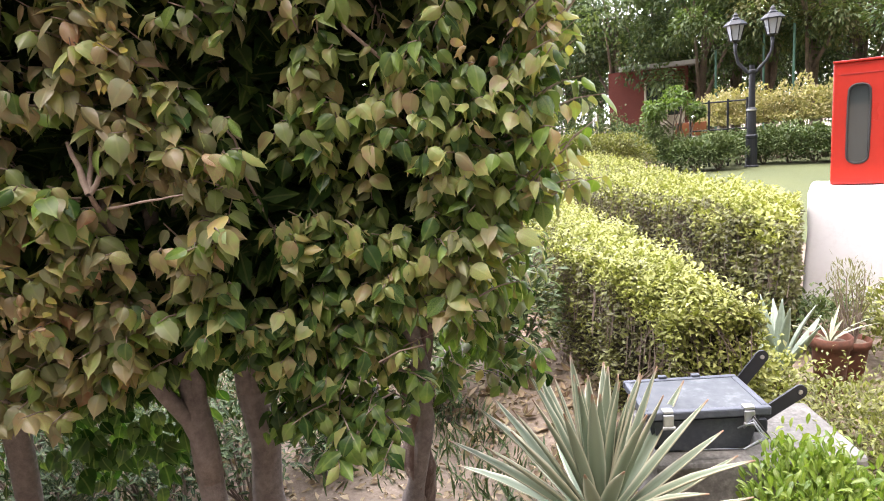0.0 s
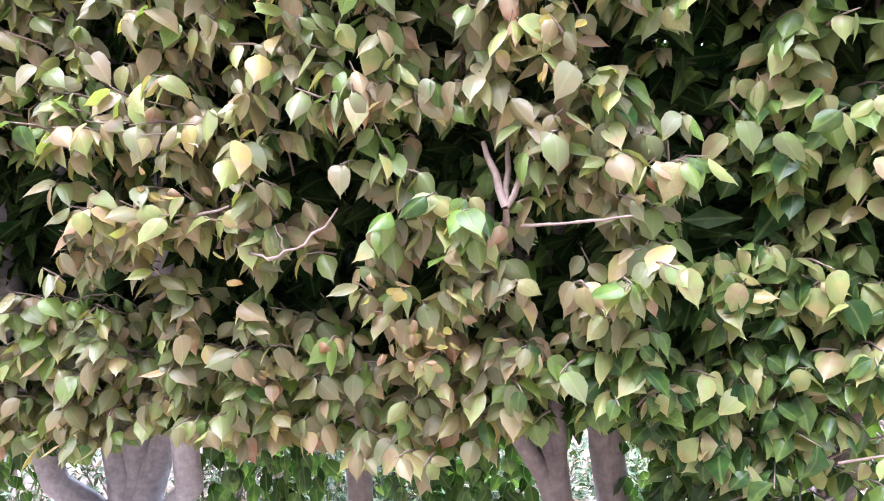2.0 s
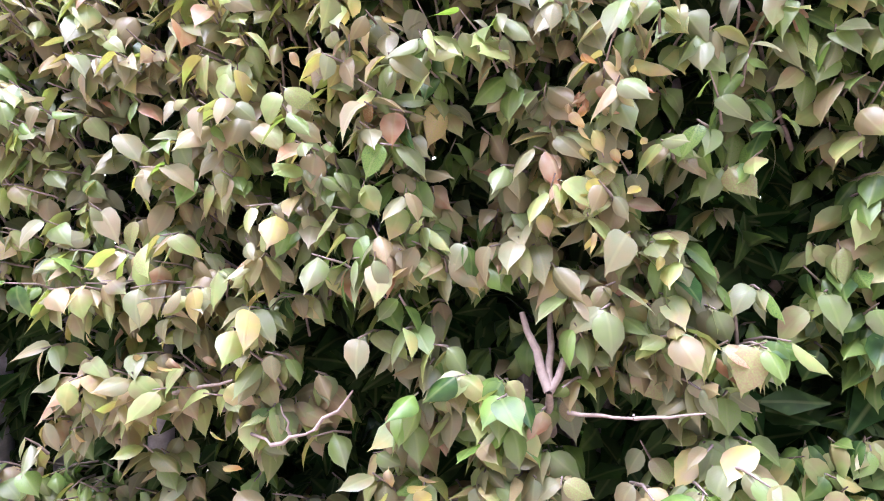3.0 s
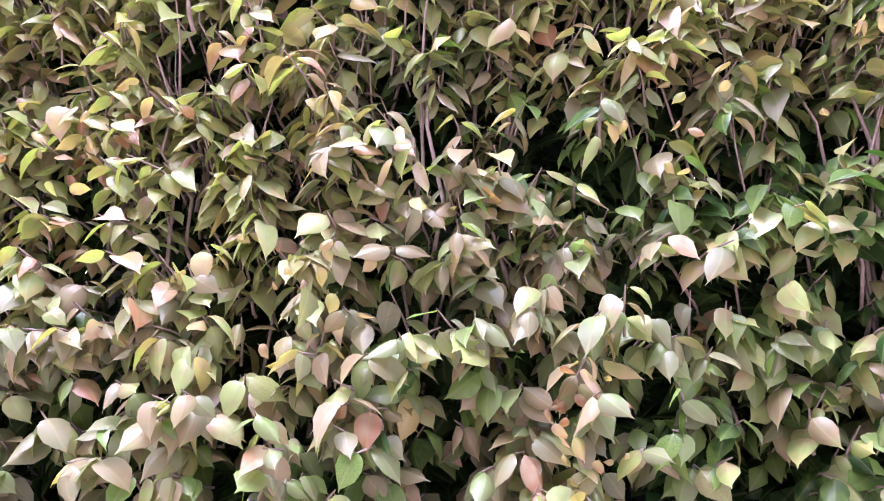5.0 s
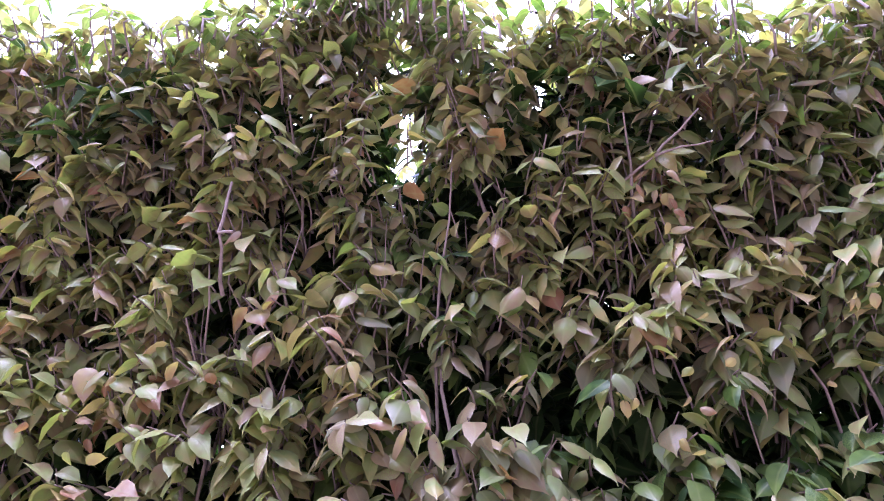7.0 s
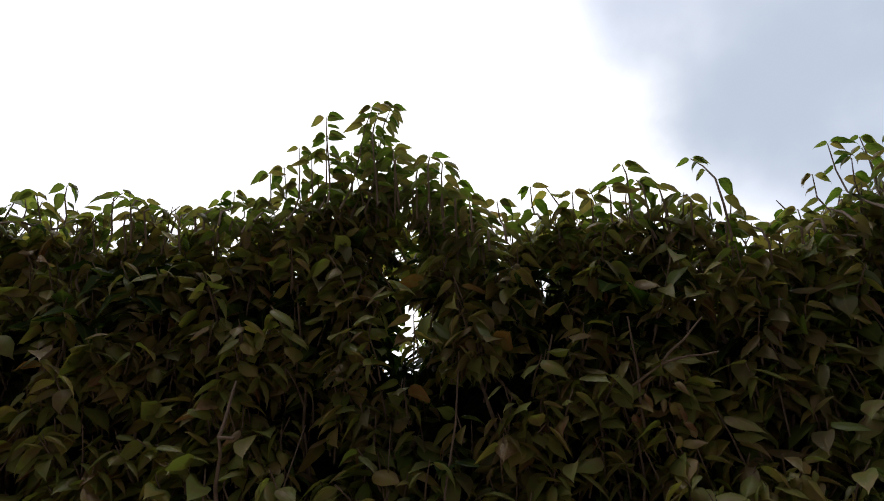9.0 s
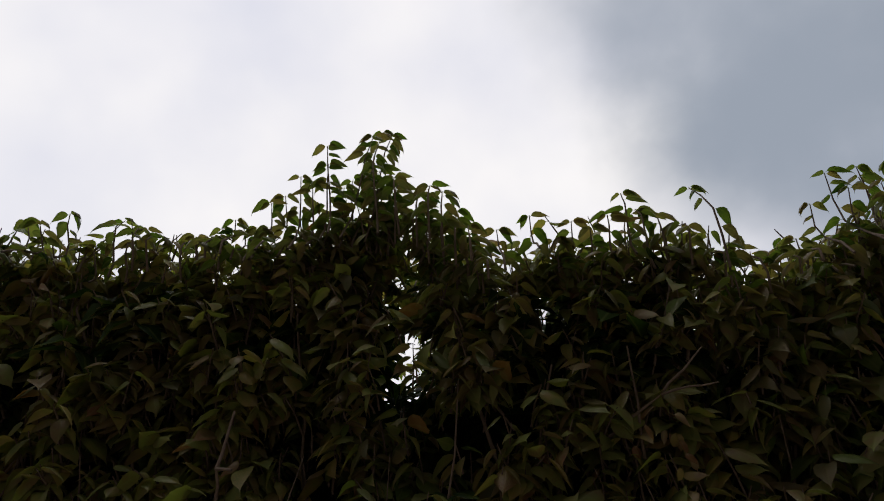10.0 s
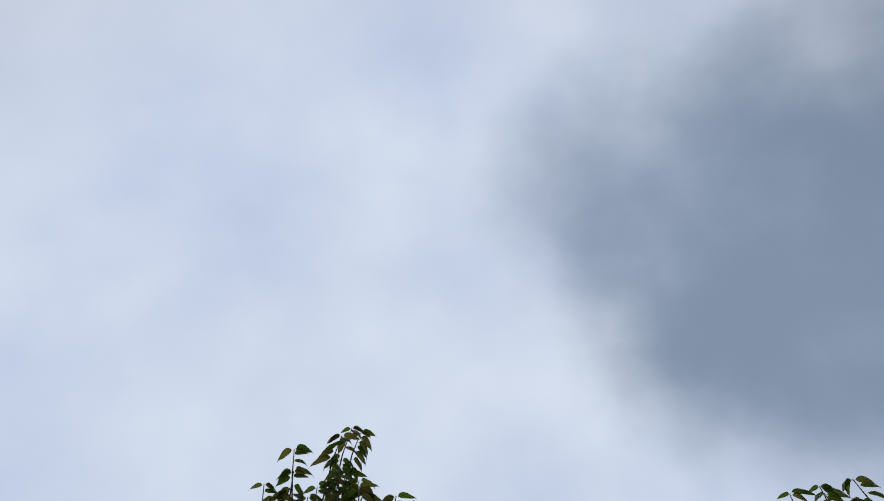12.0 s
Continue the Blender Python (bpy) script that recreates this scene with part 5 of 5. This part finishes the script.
shrub("wispy twiggy shrub growing in the pot", (2.68, 2.62, 0.20), 0.11, 0.42, 520, (0.022, 0.05), M_REEDLEAF, random.Random(31), [leaf_shape(SIMPLE, 0.16, 0.4, 0.2)] * 4, 16, 0.08, tone=(0.5, 0.25), upright=1.4)
spiky_plant("thin arching grass in the low pot", (2.455, 2.50, 0.275), 14, 0.22, random.Random(32), M_REED)
shrub("leafy green bush against the white wall", (3.05, 2.62, 0.0), 0.28, 0.44, 1900, (0.03, 0.055), M_GOLDEN, random.Random(33), None, 9, 0.05, tone=(0.38, 0.2))
shrub("low straggling greenery at the foot of the white pillar", (2.86, 3.05, 0.0), 0.30, 0.30, 1500, (0.025, 0.05), M_DARK, random.Random(34), None, 9, 0.05, tone=(0.7, 0.25))


# ---- white pillar with the red hose cabinet ----
def white_pillar():
    root = empty("white_pillar", (3.58, 3.57, 0.0), "stout whitewashed masonry pillar with rounded corners", "pillar", turn=-43)
    bm = bmesh.new()
    box(bm, (0.86, 0.46, 0.90), (0.16, 0.0, 0.43), 0.035, seg=4)
    bmesh.ops.subdivide_edges(bm, edges=[e for e in bm.edges if e.calc_length() > 0.3], cuts=6, use_grid_fill=True)
    for v in bm.verts:
        v.co += Vector((noise.noise(v.co * 4), noise.noise(v.co * 4 + Vector((3, 1, 2))), noise.noise(v.co * 4 + Vector((7, 5, 1))))) * 0.010
        v.co.x -= 0.03 * smooth(0.5, 0.0, v.co.z) * (1 if v.co.x < 0 else -1)
    part("masonry", bm, M_WHITE, root, smooth=True)
    return root


def hose_cabinet():
    root = empty("fire_hose_cabinet", (3.63, 3.55, 0.885), "bright red metal hose cabinet with a rounded window", "cabinet", turn=-43)
    bm = bmesh.new()
    box(bm, (0.68, 0.24, 0.78), (0.14, 0.03, 0.39), 0.008)
    part("body", bm, M_RED, root)
    bm = bmesh.new()
    box(bm, (0.69, 0.26, 0.014), (0.14, 0.025, 0.787), 0.004)
    part("top_cover", bm, M_RED, root)
    # door with its oblong opening
    bm = bmesh.new()
    x0, x1, z0, z1, y = -0.172, 0.452, 0.03, 0.73, -0.104
    cx, cz, rx, rz = -0.055, 0.39, 0.060, 0.25
    inner = []
    for k in range(32):
        a = 2 * math.pi * k / 32
        c, s = math.cos(a), math.sin(a)
        px = cx + rx * (abs(c) ** 0.7) * (1 if c > 0 else -1)
        pz = cz + (rz - rx) * (1 if s > 0 else -1) * min(1, abs(s) * 4) + rx * s
        inner.append((px, pz))
    outer = [(x1, cz), (x1, z1), (cx, z1), (x0, z1), (x0, cz), (x0, z0), (cx, z0), (x1, z0)]
    vo = []
    for k in range(32):
        i, t = divmod(k, 4)
        p, q = outer[i], outer[(i + 1) % 8]
        vo.append((p[0] + (q[0] - p[0]) * t / 4, p[1] + (q[1] - p[1]) * t / 4))
    a = [bm.verts.new((p[0], y, p[1])) for p in vo]
    b = [bm.verts.new((p[0], y, p[1])) for p in inner]
    a2 = [bm.verts.new((p[0], y + 0.014, p[1])) for p in vo]
    b2 = [bm.verts.new((p[0], y + 0.014, p[1])) for p in inner]
    for k in range(32):
        j = (k + 1) % 32
        bm.faces.new((a[k], a[j], b[j], b[k]))
        bm.faces.new((a[k], a2[k], a2[j], a[j]))
        bm.faces.new((b[k], b[j], b2[j], b2[k]))
    bmesh.ops.recalc_face_normals(bm, faces=list(bm.faces))
    door = part("door", bm, M_RED, root)
    bm = bmesh.new()
    ring = [Vector((p[0], y - 0.002, p[1])) for p in inner]
    tube(bm, ring + ring[:1], 0.007, 6, False)
    part("window_seal", bm, M_RUBBER, door, "black rubber seal", smooth=True)
    bm = bmesh.new()
    bm.faces.new([bm.verts.new((p[0], y + 0.006, p[1])) for p in inner])
    made = bmesh.ops.extrude_face_region(bm, geom=list(bm.faces))
    for v in made["geom"]:
        if isinstance(v, bmesh.types.BMVert):
            v.co.y += 0.003
    bmesh.ops.recalc_face_normals(bm, faces=list(bm.faces))
    part("pane", bm, M_GLASSDARK, door, "dark glass pane")
    bm = bmesh.new()
    tube(bm, [(0.09, y - 0.014, 0.36), (0.09, y + 0.002, 0.36)], 0.008, 10)
    part("latch", bm, M_RUBBER, door)
    # a darker red strip on the flat door paints in a groove's shade
    bm = bmesh.new()
    box(bm, (0.60, 0.003, 0.008), (0.14, y - 0.0015, 0.705), 0.001)
    part("groove_shade", bm, M_REDDARK, door)


white_pillar()
hose_cabinet()


# ---- under and behind the row ----
def ground_litter():
    rng = random.Random(77)
    lv = Leaves(INNER_SHAPES[:12])
    for _ in range(6000):
        x, y = rng.uniform(-2.6, 2.4), rng.uniform(0.9, 4.6)
        if noise.noise((x * 1.5, y * 1.5, 3.0)) < rng.uniform(-0.5, 0.5):
            continue
        lv.add((x, y, ground_z(x, y) + 0.03 * noise.noise((x * 1.3, y * 1.3, 0)) + rng.uniform(0.008, 0.02)), (rng.uniform(-1, 1), rng.uniform(-1, 1), rng.uniform(-0.15, 0.25)),
               (rng.uniform(-0.5, 0.5), rng.uniform(-0.5, 0.5), 1 if rng.random() < 0.5 else -1), rng.uniform(0.05, 0.10), rng.random(), rng.randrange(12))
    ob = part("leaf_litter", lv.mesh("leaf_litter"), M_LITTER, None)
    bits = Leaves(FAR_SHAPES)
    for _ in range(14000):
        x, y = rng.uniform(-2.6, 2.4), rng.uniform(1.2, 5.0)
        bits.add((x, y, ground_z(x, y) + 0.03 * noise.noise((x * 1.3, y * 1.3, 0)) + rng.uniform(0.004, 0.012)), (rng.uniform(-1, 1), rng.uniform(-1, 1), rng.uniform(-0.2, 0.3)),
                 (rng.uniform(-0.6, 0.6), rng.uniform(-0.6, 0.6), 1), rng.uniform(0.012, 0.045), rng.random() ** 0.7, rng.randrange(4))
    tagged(part("twig_litter", bits.mesh("twig_litter"), M_LITTER, None), "crumbled dry leaf bits on the soil", "leaf litter", "", "stuff")
    tagged(ob, "dry brown fallen leaves scattered on the soil", "leaf litter", "", "stuff")
    gr = Leaves([leaf_shape(SIMPLE, 0.10, 0.6, 0.2)])
    for _ in range(15000):
        x, y = rng.uniform(-3.2, 1.0), rng.uniform(1.9, 4.6)
        # thick behind the trunks, thin on the trodden soil beside the row
        if noise.noise((x * 1.1, y * 1.1, 9.0)) < (-0.12 if x < 0.1 and y > 2.2 else 0.22) + rng.uniform(-0.15, 0.15):
            continue
        gr.add((x, y, ground_z(x, y)), (rng.uniform(-0.6, 0.6), rng.uniform(-0.6, 0.6), 1), (rng.uniform(-1, 1), rng.uniform(-1, 1), 0.3), rng.uniform(0.05, 0.13), rng.uniform(0.0, 0.7), 0)
    tagged(part("grass_tufts", gr.mesh("grass_tufts"), M_DARK, None), "thin green grass tufts on bare soil", "grass", "", "stuff")


ground_litter()
_g = random.Random(90)
# last value: leaf tone, set low to stand in for shade behind the row
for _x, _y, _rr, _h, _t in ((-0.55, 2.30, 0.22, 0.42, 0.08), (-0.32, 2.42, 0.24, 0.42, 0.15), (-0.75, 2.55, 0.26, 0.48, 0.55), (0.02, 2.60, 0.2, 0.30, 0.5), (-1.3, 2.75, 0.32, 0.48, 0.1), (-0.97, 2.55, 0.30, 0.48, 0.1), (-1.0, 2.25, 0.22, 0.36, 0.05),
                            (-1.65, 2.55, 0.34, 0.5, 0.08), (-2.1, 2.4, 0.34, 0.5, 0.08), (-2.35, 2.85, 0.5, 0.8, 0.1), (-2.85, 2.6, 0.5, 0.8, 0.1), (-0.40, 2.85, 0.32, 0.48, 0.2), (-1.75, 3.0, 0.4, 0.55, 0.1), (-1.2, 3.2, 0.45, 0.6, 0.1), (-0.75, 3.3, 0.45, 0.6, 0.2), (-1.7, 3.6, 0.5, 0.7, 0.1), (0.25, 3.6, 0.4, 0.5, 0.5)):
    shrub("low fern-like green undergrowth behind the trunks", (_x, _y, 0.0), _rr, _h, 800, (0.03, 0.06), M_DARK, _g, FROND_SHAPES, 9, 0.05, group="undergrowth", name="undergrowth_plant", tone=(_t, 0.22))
shrub("glossy green bush beside the yellow hedge", (1.02, 3.40, 0.0), 0.36, 0.78, 2800, (0.045, 0.08), M_DARK, random.Random(42), OBLONG_SHAPES, 12, 0.06, tone=(0.68, 0.25))
shrub("small green bush behind the twisted trunk", (0.56, 3.0, 0.0), 0.26, 0.55, 900, (0.045, 0.075), M_DARK, random.Random(41), OBLONG_SHAPES, 8, 0.1, tone=(0.7, 0.25))
for _k in range(9):
    shrub("leafy dark green shrub beyond the row", (-5.6 + 0.82 * _k, 5.4 + 0.4 * (_k % 3), 0.05), 0.6, 1.25 + 0.2 * (_k % 2), 1500, (0.07, 0.12), M_DARK, _g, FAR_SHAPES, 8, 0.02, group="shrubs beyond the row", tone=(0.55, 0.25))
for _x, _y, _h in ((-5.5, 8.5, 3.4), (-3.2, 9.0, 3.8), (-1.0, 8.6, 3.3), (1.2, 9.6, 3.6)):
    far_tree("bushy green tree beyond the clipped row", (_x, _y, 0.3), _h, 1.6, 0.3, 5000, (0.08, 0.14), M_FAR, _g, 0.09, "trees behind the row", 22)


# ---- the far garden: lamp post, hut, shrubs, trees ----
def lamp_post():
    at = (8.10, 10.84, ground_z(8.1, 10.84))
    root = empty("street_lamp", at, "black cast-iron lamp post with two lanterns on a forked arm", "lamp post", turn=-36)
    bm = bmesh.new()
    lathe(bm, [(0.13, 0.0), (0.13, 0.03), (0.105, 0.05), (0.10, 0.55), (0.11, 0.57), (0.11, 0.61), (0.085, 0.63), (0.08, 1.05), (0.09, 1.07), (0.09, 1.11), (0.06, 1.14), (0.055, 1.76), (0.07, 1.78), (0.07, 1.82), (0.05, 1.84), (0.05, 1.92)], 18)
    part("post", bm, M_BLACK, root, smooth=False)
    bm = bmesh.new()
    lathe(bm, [(0.092, 1.075), (0.094, 1.08), (0.094, 1.10), (0.092, 1.105)], 18)
    part("band", bm, M_STEEL, root)
    for sx, dz, ax in ((-1, 0.06, -0.29), (1, 0.095, 0.33)):
        bm = bmesh.new()
        tube(bm, [(0, 0, 1.74), (0.08 * sx, 0, 1.80), (0.24 * sx, 0, 1.98), (ax - 0.02 * sx, 0, 2.06 + dz * 0.6), (ax, 0, 2.14 + dz * 0.7), (ax, 0, 2.29 + dz)], [0.036, 0.032, 0.030, 0.028, 0.028, 0.032], 10)
        part("arm", bm, M_BLACK, root, smooth=True)
        lant = new("lantern")
        lant.parent = root
        lant.matrix_basis = pose(ax, 0, 2.29 + dz) @ Matrix.Diagonal((0.88, 0.88, 0.88, 1))
        bm = bmesh.new()
        lathe(bm, [(0.03, 0), (0.06, 0.02), (0.10, 0.04), (0.11, 0.06)], 6)
        part("base_cup", bm, M_BLACK, lant)
        bm = bmesh.new()
        lathe(bm, [(0.10, 0.06), (0.175, 0.36)], 6)
        part("glass", bm, M_LANTERN, lant, "frosted white glass")
        for k in range(6):
            bm = bmesh.new()
            a = 2 * math.pi * k / 6
            tube(bm, [(0.103 * math.cos(a), 0.103 * math.sin(a), 0.05), (0.18 * math.cos(a), 0.18 * math.sin(a), 0.37)], 0.011, 5)
            part("glazing_bar", bm, M_BLACK, lant)
        bm = bmesh.new()
        lathe(bm, [(0.235, 0.355), (0.24, 0.375), (0.15, 0.46), (0.10, 0.475), (0.10, 0.50), (0.06, 0.53), (0.05, 0.56), (0.055, 0.575), (0.015, 0.63)], 6)
        part("roof", bm, M_BLACK, lant)


def garden_hut():
    at = (9.0, 16.4, ground_z(7, 14) + 0.18)
    root = empty("garden_hut", at, "small brick-red hut with a flat grey roof", "hut", turn=-28)
    bm = bmesh.new()
    # front wall in pieces round the doorway, then sides and back
    box(bm, (0.95, 0.12, 2.25), (-0.62, 0, 1.125), 0.005)
    box(bm, (0.10, 0.12, 2.25), (0.95, 0, 1.125), 0.005)
    box(bm, (1.05, 0.12, 0.35), (0.375, 0, 2.075), 0.005)
    box(bm, (0.12, 1.6, 2.25), (-1.04, 0.86, 1.125), 0.005)
    box(bm, (0.12, 1.6, 2.25), (0.94, 0.86, 1.125), 0.005)
    box(bm, (2.1, 0.12, 2.25), (-0.05, 1.72, 1.125), 0.005)
    part("wall", bm, M_HUT, root)
    bm = bmesh.new()
    box(bm, (2.05, 2.2, 0.12), (0.22, 0.75, 2.31), 0.01)
    part("roof", bm, M_ROOF, root, "flat grey roof slab")
    bm = bmesh.new()
    box(bm, (2.3, 2.0, 0.24), (-0.05, 0.86, -0.11), 0.01)
    part("plinth", bm, M_CONCRETE, root, "low concrete plinth")
    bm = bmesh.new()
    for x, w in ((-0.12, 0.06), (0.44, 0.06), (0.87, 0.06)):
        box(bm, (w, 0.09, 1.88), (x, -0.035, 0.94), 0.004)
    box(bm, (1.05, 0.09, 0.06), (0.375, -0.035, 1.87), 0.004)
    part("door_frame", bm, M_FRAMEPAINT, root, "cream painted frame")
    for x, w in ((0.16, 0.50), (0.655, 0.37)):
        bm = bmesh.new()
        box(bm, (w, 0.01, 0.85), (x, 0.0, 1.40))
        part("pane", bm, M_GLASSDARK, root)
        bm = bmesh.new()
        box(bm, (w, 0.03, 0.97), (x, 0.0, 0.485), 0.003)
        part("panel", bm, M_FRAMEPAINT, root)


def garden_railing():
    root = empty("railing", (6.9, 12.3, ground_z(7, 12)), "thin black metal garden railing", "railing", turn=-34)
    for x in (0.7, 1.05, 1.4, 1.75):
        bm = bmesh.new()
        tube(bm, [(x, 0, -0.05), (x, 0, 1.35)], 0.022, 8)
        part("post", bm, M_BLACK, root)
    for z in (0.75, 1.3):
        bm = bmesh.new()
        tube(bm, [(0.7, 0, z), (1.75, 0, z)], 0.016, 8)
        part("rail", bm, M_BLACK, root)


def garden_seat():
    root = empty("garden_bench", (7.75, 12.35, ground_z(7, 12) + 0.02), "orange-brown wooden garden bench beside the shrubs", "bench", turn=-30)
    bm = bmesh.new()
    box(bm, (0.62, 0.38, 0.05), (0, 0, 0.66), 0.01)
    part("seat_board", bm, M_ORANGE, root)
    bm = bmesh.new()
    box(bm, (0.62, 0.05, 0.28), (0, -0.18, 0.78), 0.01)
    part("front_board", bm, M_ORANGE, root)
    for x in (-0.27, 0.27):
        for y in (-0.15, 0.15):
            bm = bmesh.new()
            box(bm, (0.05, 0.05, 0.64), (x, y, 0.32), 0.005)
            part("leg", bm, M_BLACK, root)


lamp_post()
garden_hut()
garden_railing()
garden_seat()


def polar(az, d):
    """A place by its bearing east of north from the walk's start, and its distance."""
    x, y = 0.2 + d * math.sin(radians(az)), d * math.cos(radians(az))
    return (x, y, ground_z(x, y))


_f = random.Random(5)
for az, d, r, h in ((19.6, 12.0, 0.6, 0.88), (21.8, 12.0, 0.58, 0.88), (24.0, 12.1, 0.58, 0.86), (26.2, 12.2, 0.52, 0.82)):
    shrub("low clipped brownish-green hedge bush", polar(az, d), r, h, 3600, (0.035, 0.06), M_GOLDEN, _f, FAR_SHAPES, 9, 0.03, 0.08, "low hedge bushes", tone=(0.26, 0.14))
for az, d, r, h, t in ((19.2, 14.8, 0.8, 1.5, 0.45), (21.5, 14.8, 0.8, 1.6, 0.5), (23.6, 14.4, 0.7, 1.35, 0.5), (26.4, 14.0, 0.55, 1.0, 0.4), (28.7, 13.4, 0.5, 0.9, 0.75), (30.0, 13.2, 0.5, 0.6, 0.6), (31.8, 12.9, 0.5, 0.62, 0.75),
                       (33.6, 13.1, 0.5, 0.66, 0.8), (35.2, 14.0, 0.5, 0.66, 0.75), (37.0, 14.1, 0.5, 0.68, 0.75), (38.8, 14.0, 0.52, 0.72, 0.8), (40.6, 13.9, 0.52, 0.7, 0.7), (42.4, 13.8, 0.5, 0.7, 0.7), (44.5, 13.7, 0.5, 0.7, 0.7)):
    shrub("loose grey-green shrub along the lawn's far edge", polar(az, d), r, h, 3200, (0.035, 0.075), M_DARK, _f, FAR_SHAPES, 9, 0.05, 0.3, "lawn edge shrubs", tone=(t, 0.22))
for az, d in ((33.6, 15.4), (34.8, 15.5), (36.4, 15.6), (38.0, 15.5), (39.6, 15.4), (41.2, 15.3), (42.9, 15.2), (44.6, 15.0)):
    shrub("tall pale yellow leafy shrub on bare stems", polar(az, d), 0.48, 1.45, 3000, (0.045, 0.085), M_PALE, _f, FAR_SHAPES, 11, 0.56, 0.35, "pale yellow shrubs", tone=(0.55, 0.25))
far_tree("small garden tree with a spreading green crown", polar(30.2, 13.4), 1.55, 0.55, 1.0, 2600, (0.05, 0.09), M_SHRUB, _f, 0.04, "", 14, (0.3, 0.12))
for az, d, h, s, bare, t in ((17, 20, 5.5, 2.3, 1.6, 0.4), (21.5, 22, 6.5, 2.4, 2.6, 0.35), (25.5, 19.5, 6.0, 2.2, 2.6, 0.45), (29, 21, 6.8, 2.4, 2.4, 0.6), (32, 18.5, 5.8, 1.9, 1.7, 0.5), (34.8, 21, 6.5, 2.4, 1.4, 0.35),
                             (37.5, 19, 5.8, 2.0, 2.2, 0.5), (40.5, 18.5, 6.0, 1.9, 2.2, 0.85), (43.5, 20, 6.6, 2.5, 1.0, 0.35), (47, 19, 6.0, 2.4, 1.0, 0.4), (52, 18, 5.8, 2.4, 0.8, 0.4), (36, 25, 8.0, 3.2, 0.8, 0.25), (42, 25, 8.0, 3.2, 0.6, 0.25), (48, 25, 8.0, 3.4, 0.6, 0.25), (30.5, 26, 8.0, 3.0, 1.2, 0.3), (39.5, 28, 8.5, 3.4, 0.5, 0.2), (45.5, 28, 8.5, 3.4, 0.5, 0.2), (34, 29, 8.5, 3.4, 0.5, 0.2), (18.5, 22, 6.5, 2.6, 0.8, 0.3), (23, 28, 8.0, 3.0, 1.6, 0.2)):
    far_tree("tall broad-leaved garden tree with a gappy crown", polar(az, d), h, s, bare, 9500, (0.08, 0.15), M_FAR, _f, 0.13, "background trees", 30, (t, 0.15))
for az, d in ((19, 31), (24, 33), (28.5, 32), (33, 34), (37.5, 33), (42, 34), (47, 33)):
    far_tree("tall dark tree closing the garden far behind", polar(az, d), 10.5, 4.2, 1.0, 9000, (0.14, 0.24), M_FAR, _f, 0.16, "background trees", 34, (0.2, 0.12))
for az, d, h in ((33.4, 17.2, 2.6), (36.9, 17.4, 2.9), (39.0, 17.2, 3.0)):
    _bm = bmesh.new()
    tube(_bm, [(0, 0, -0.05), (0, 0, h)], 0.028, 8)
    _o = tagged(part("net_post", _bm, M_NET, None), "slim green painted steel post", "post", "green posts")
    _o.matrix_basis = pose(*polar(az, d))
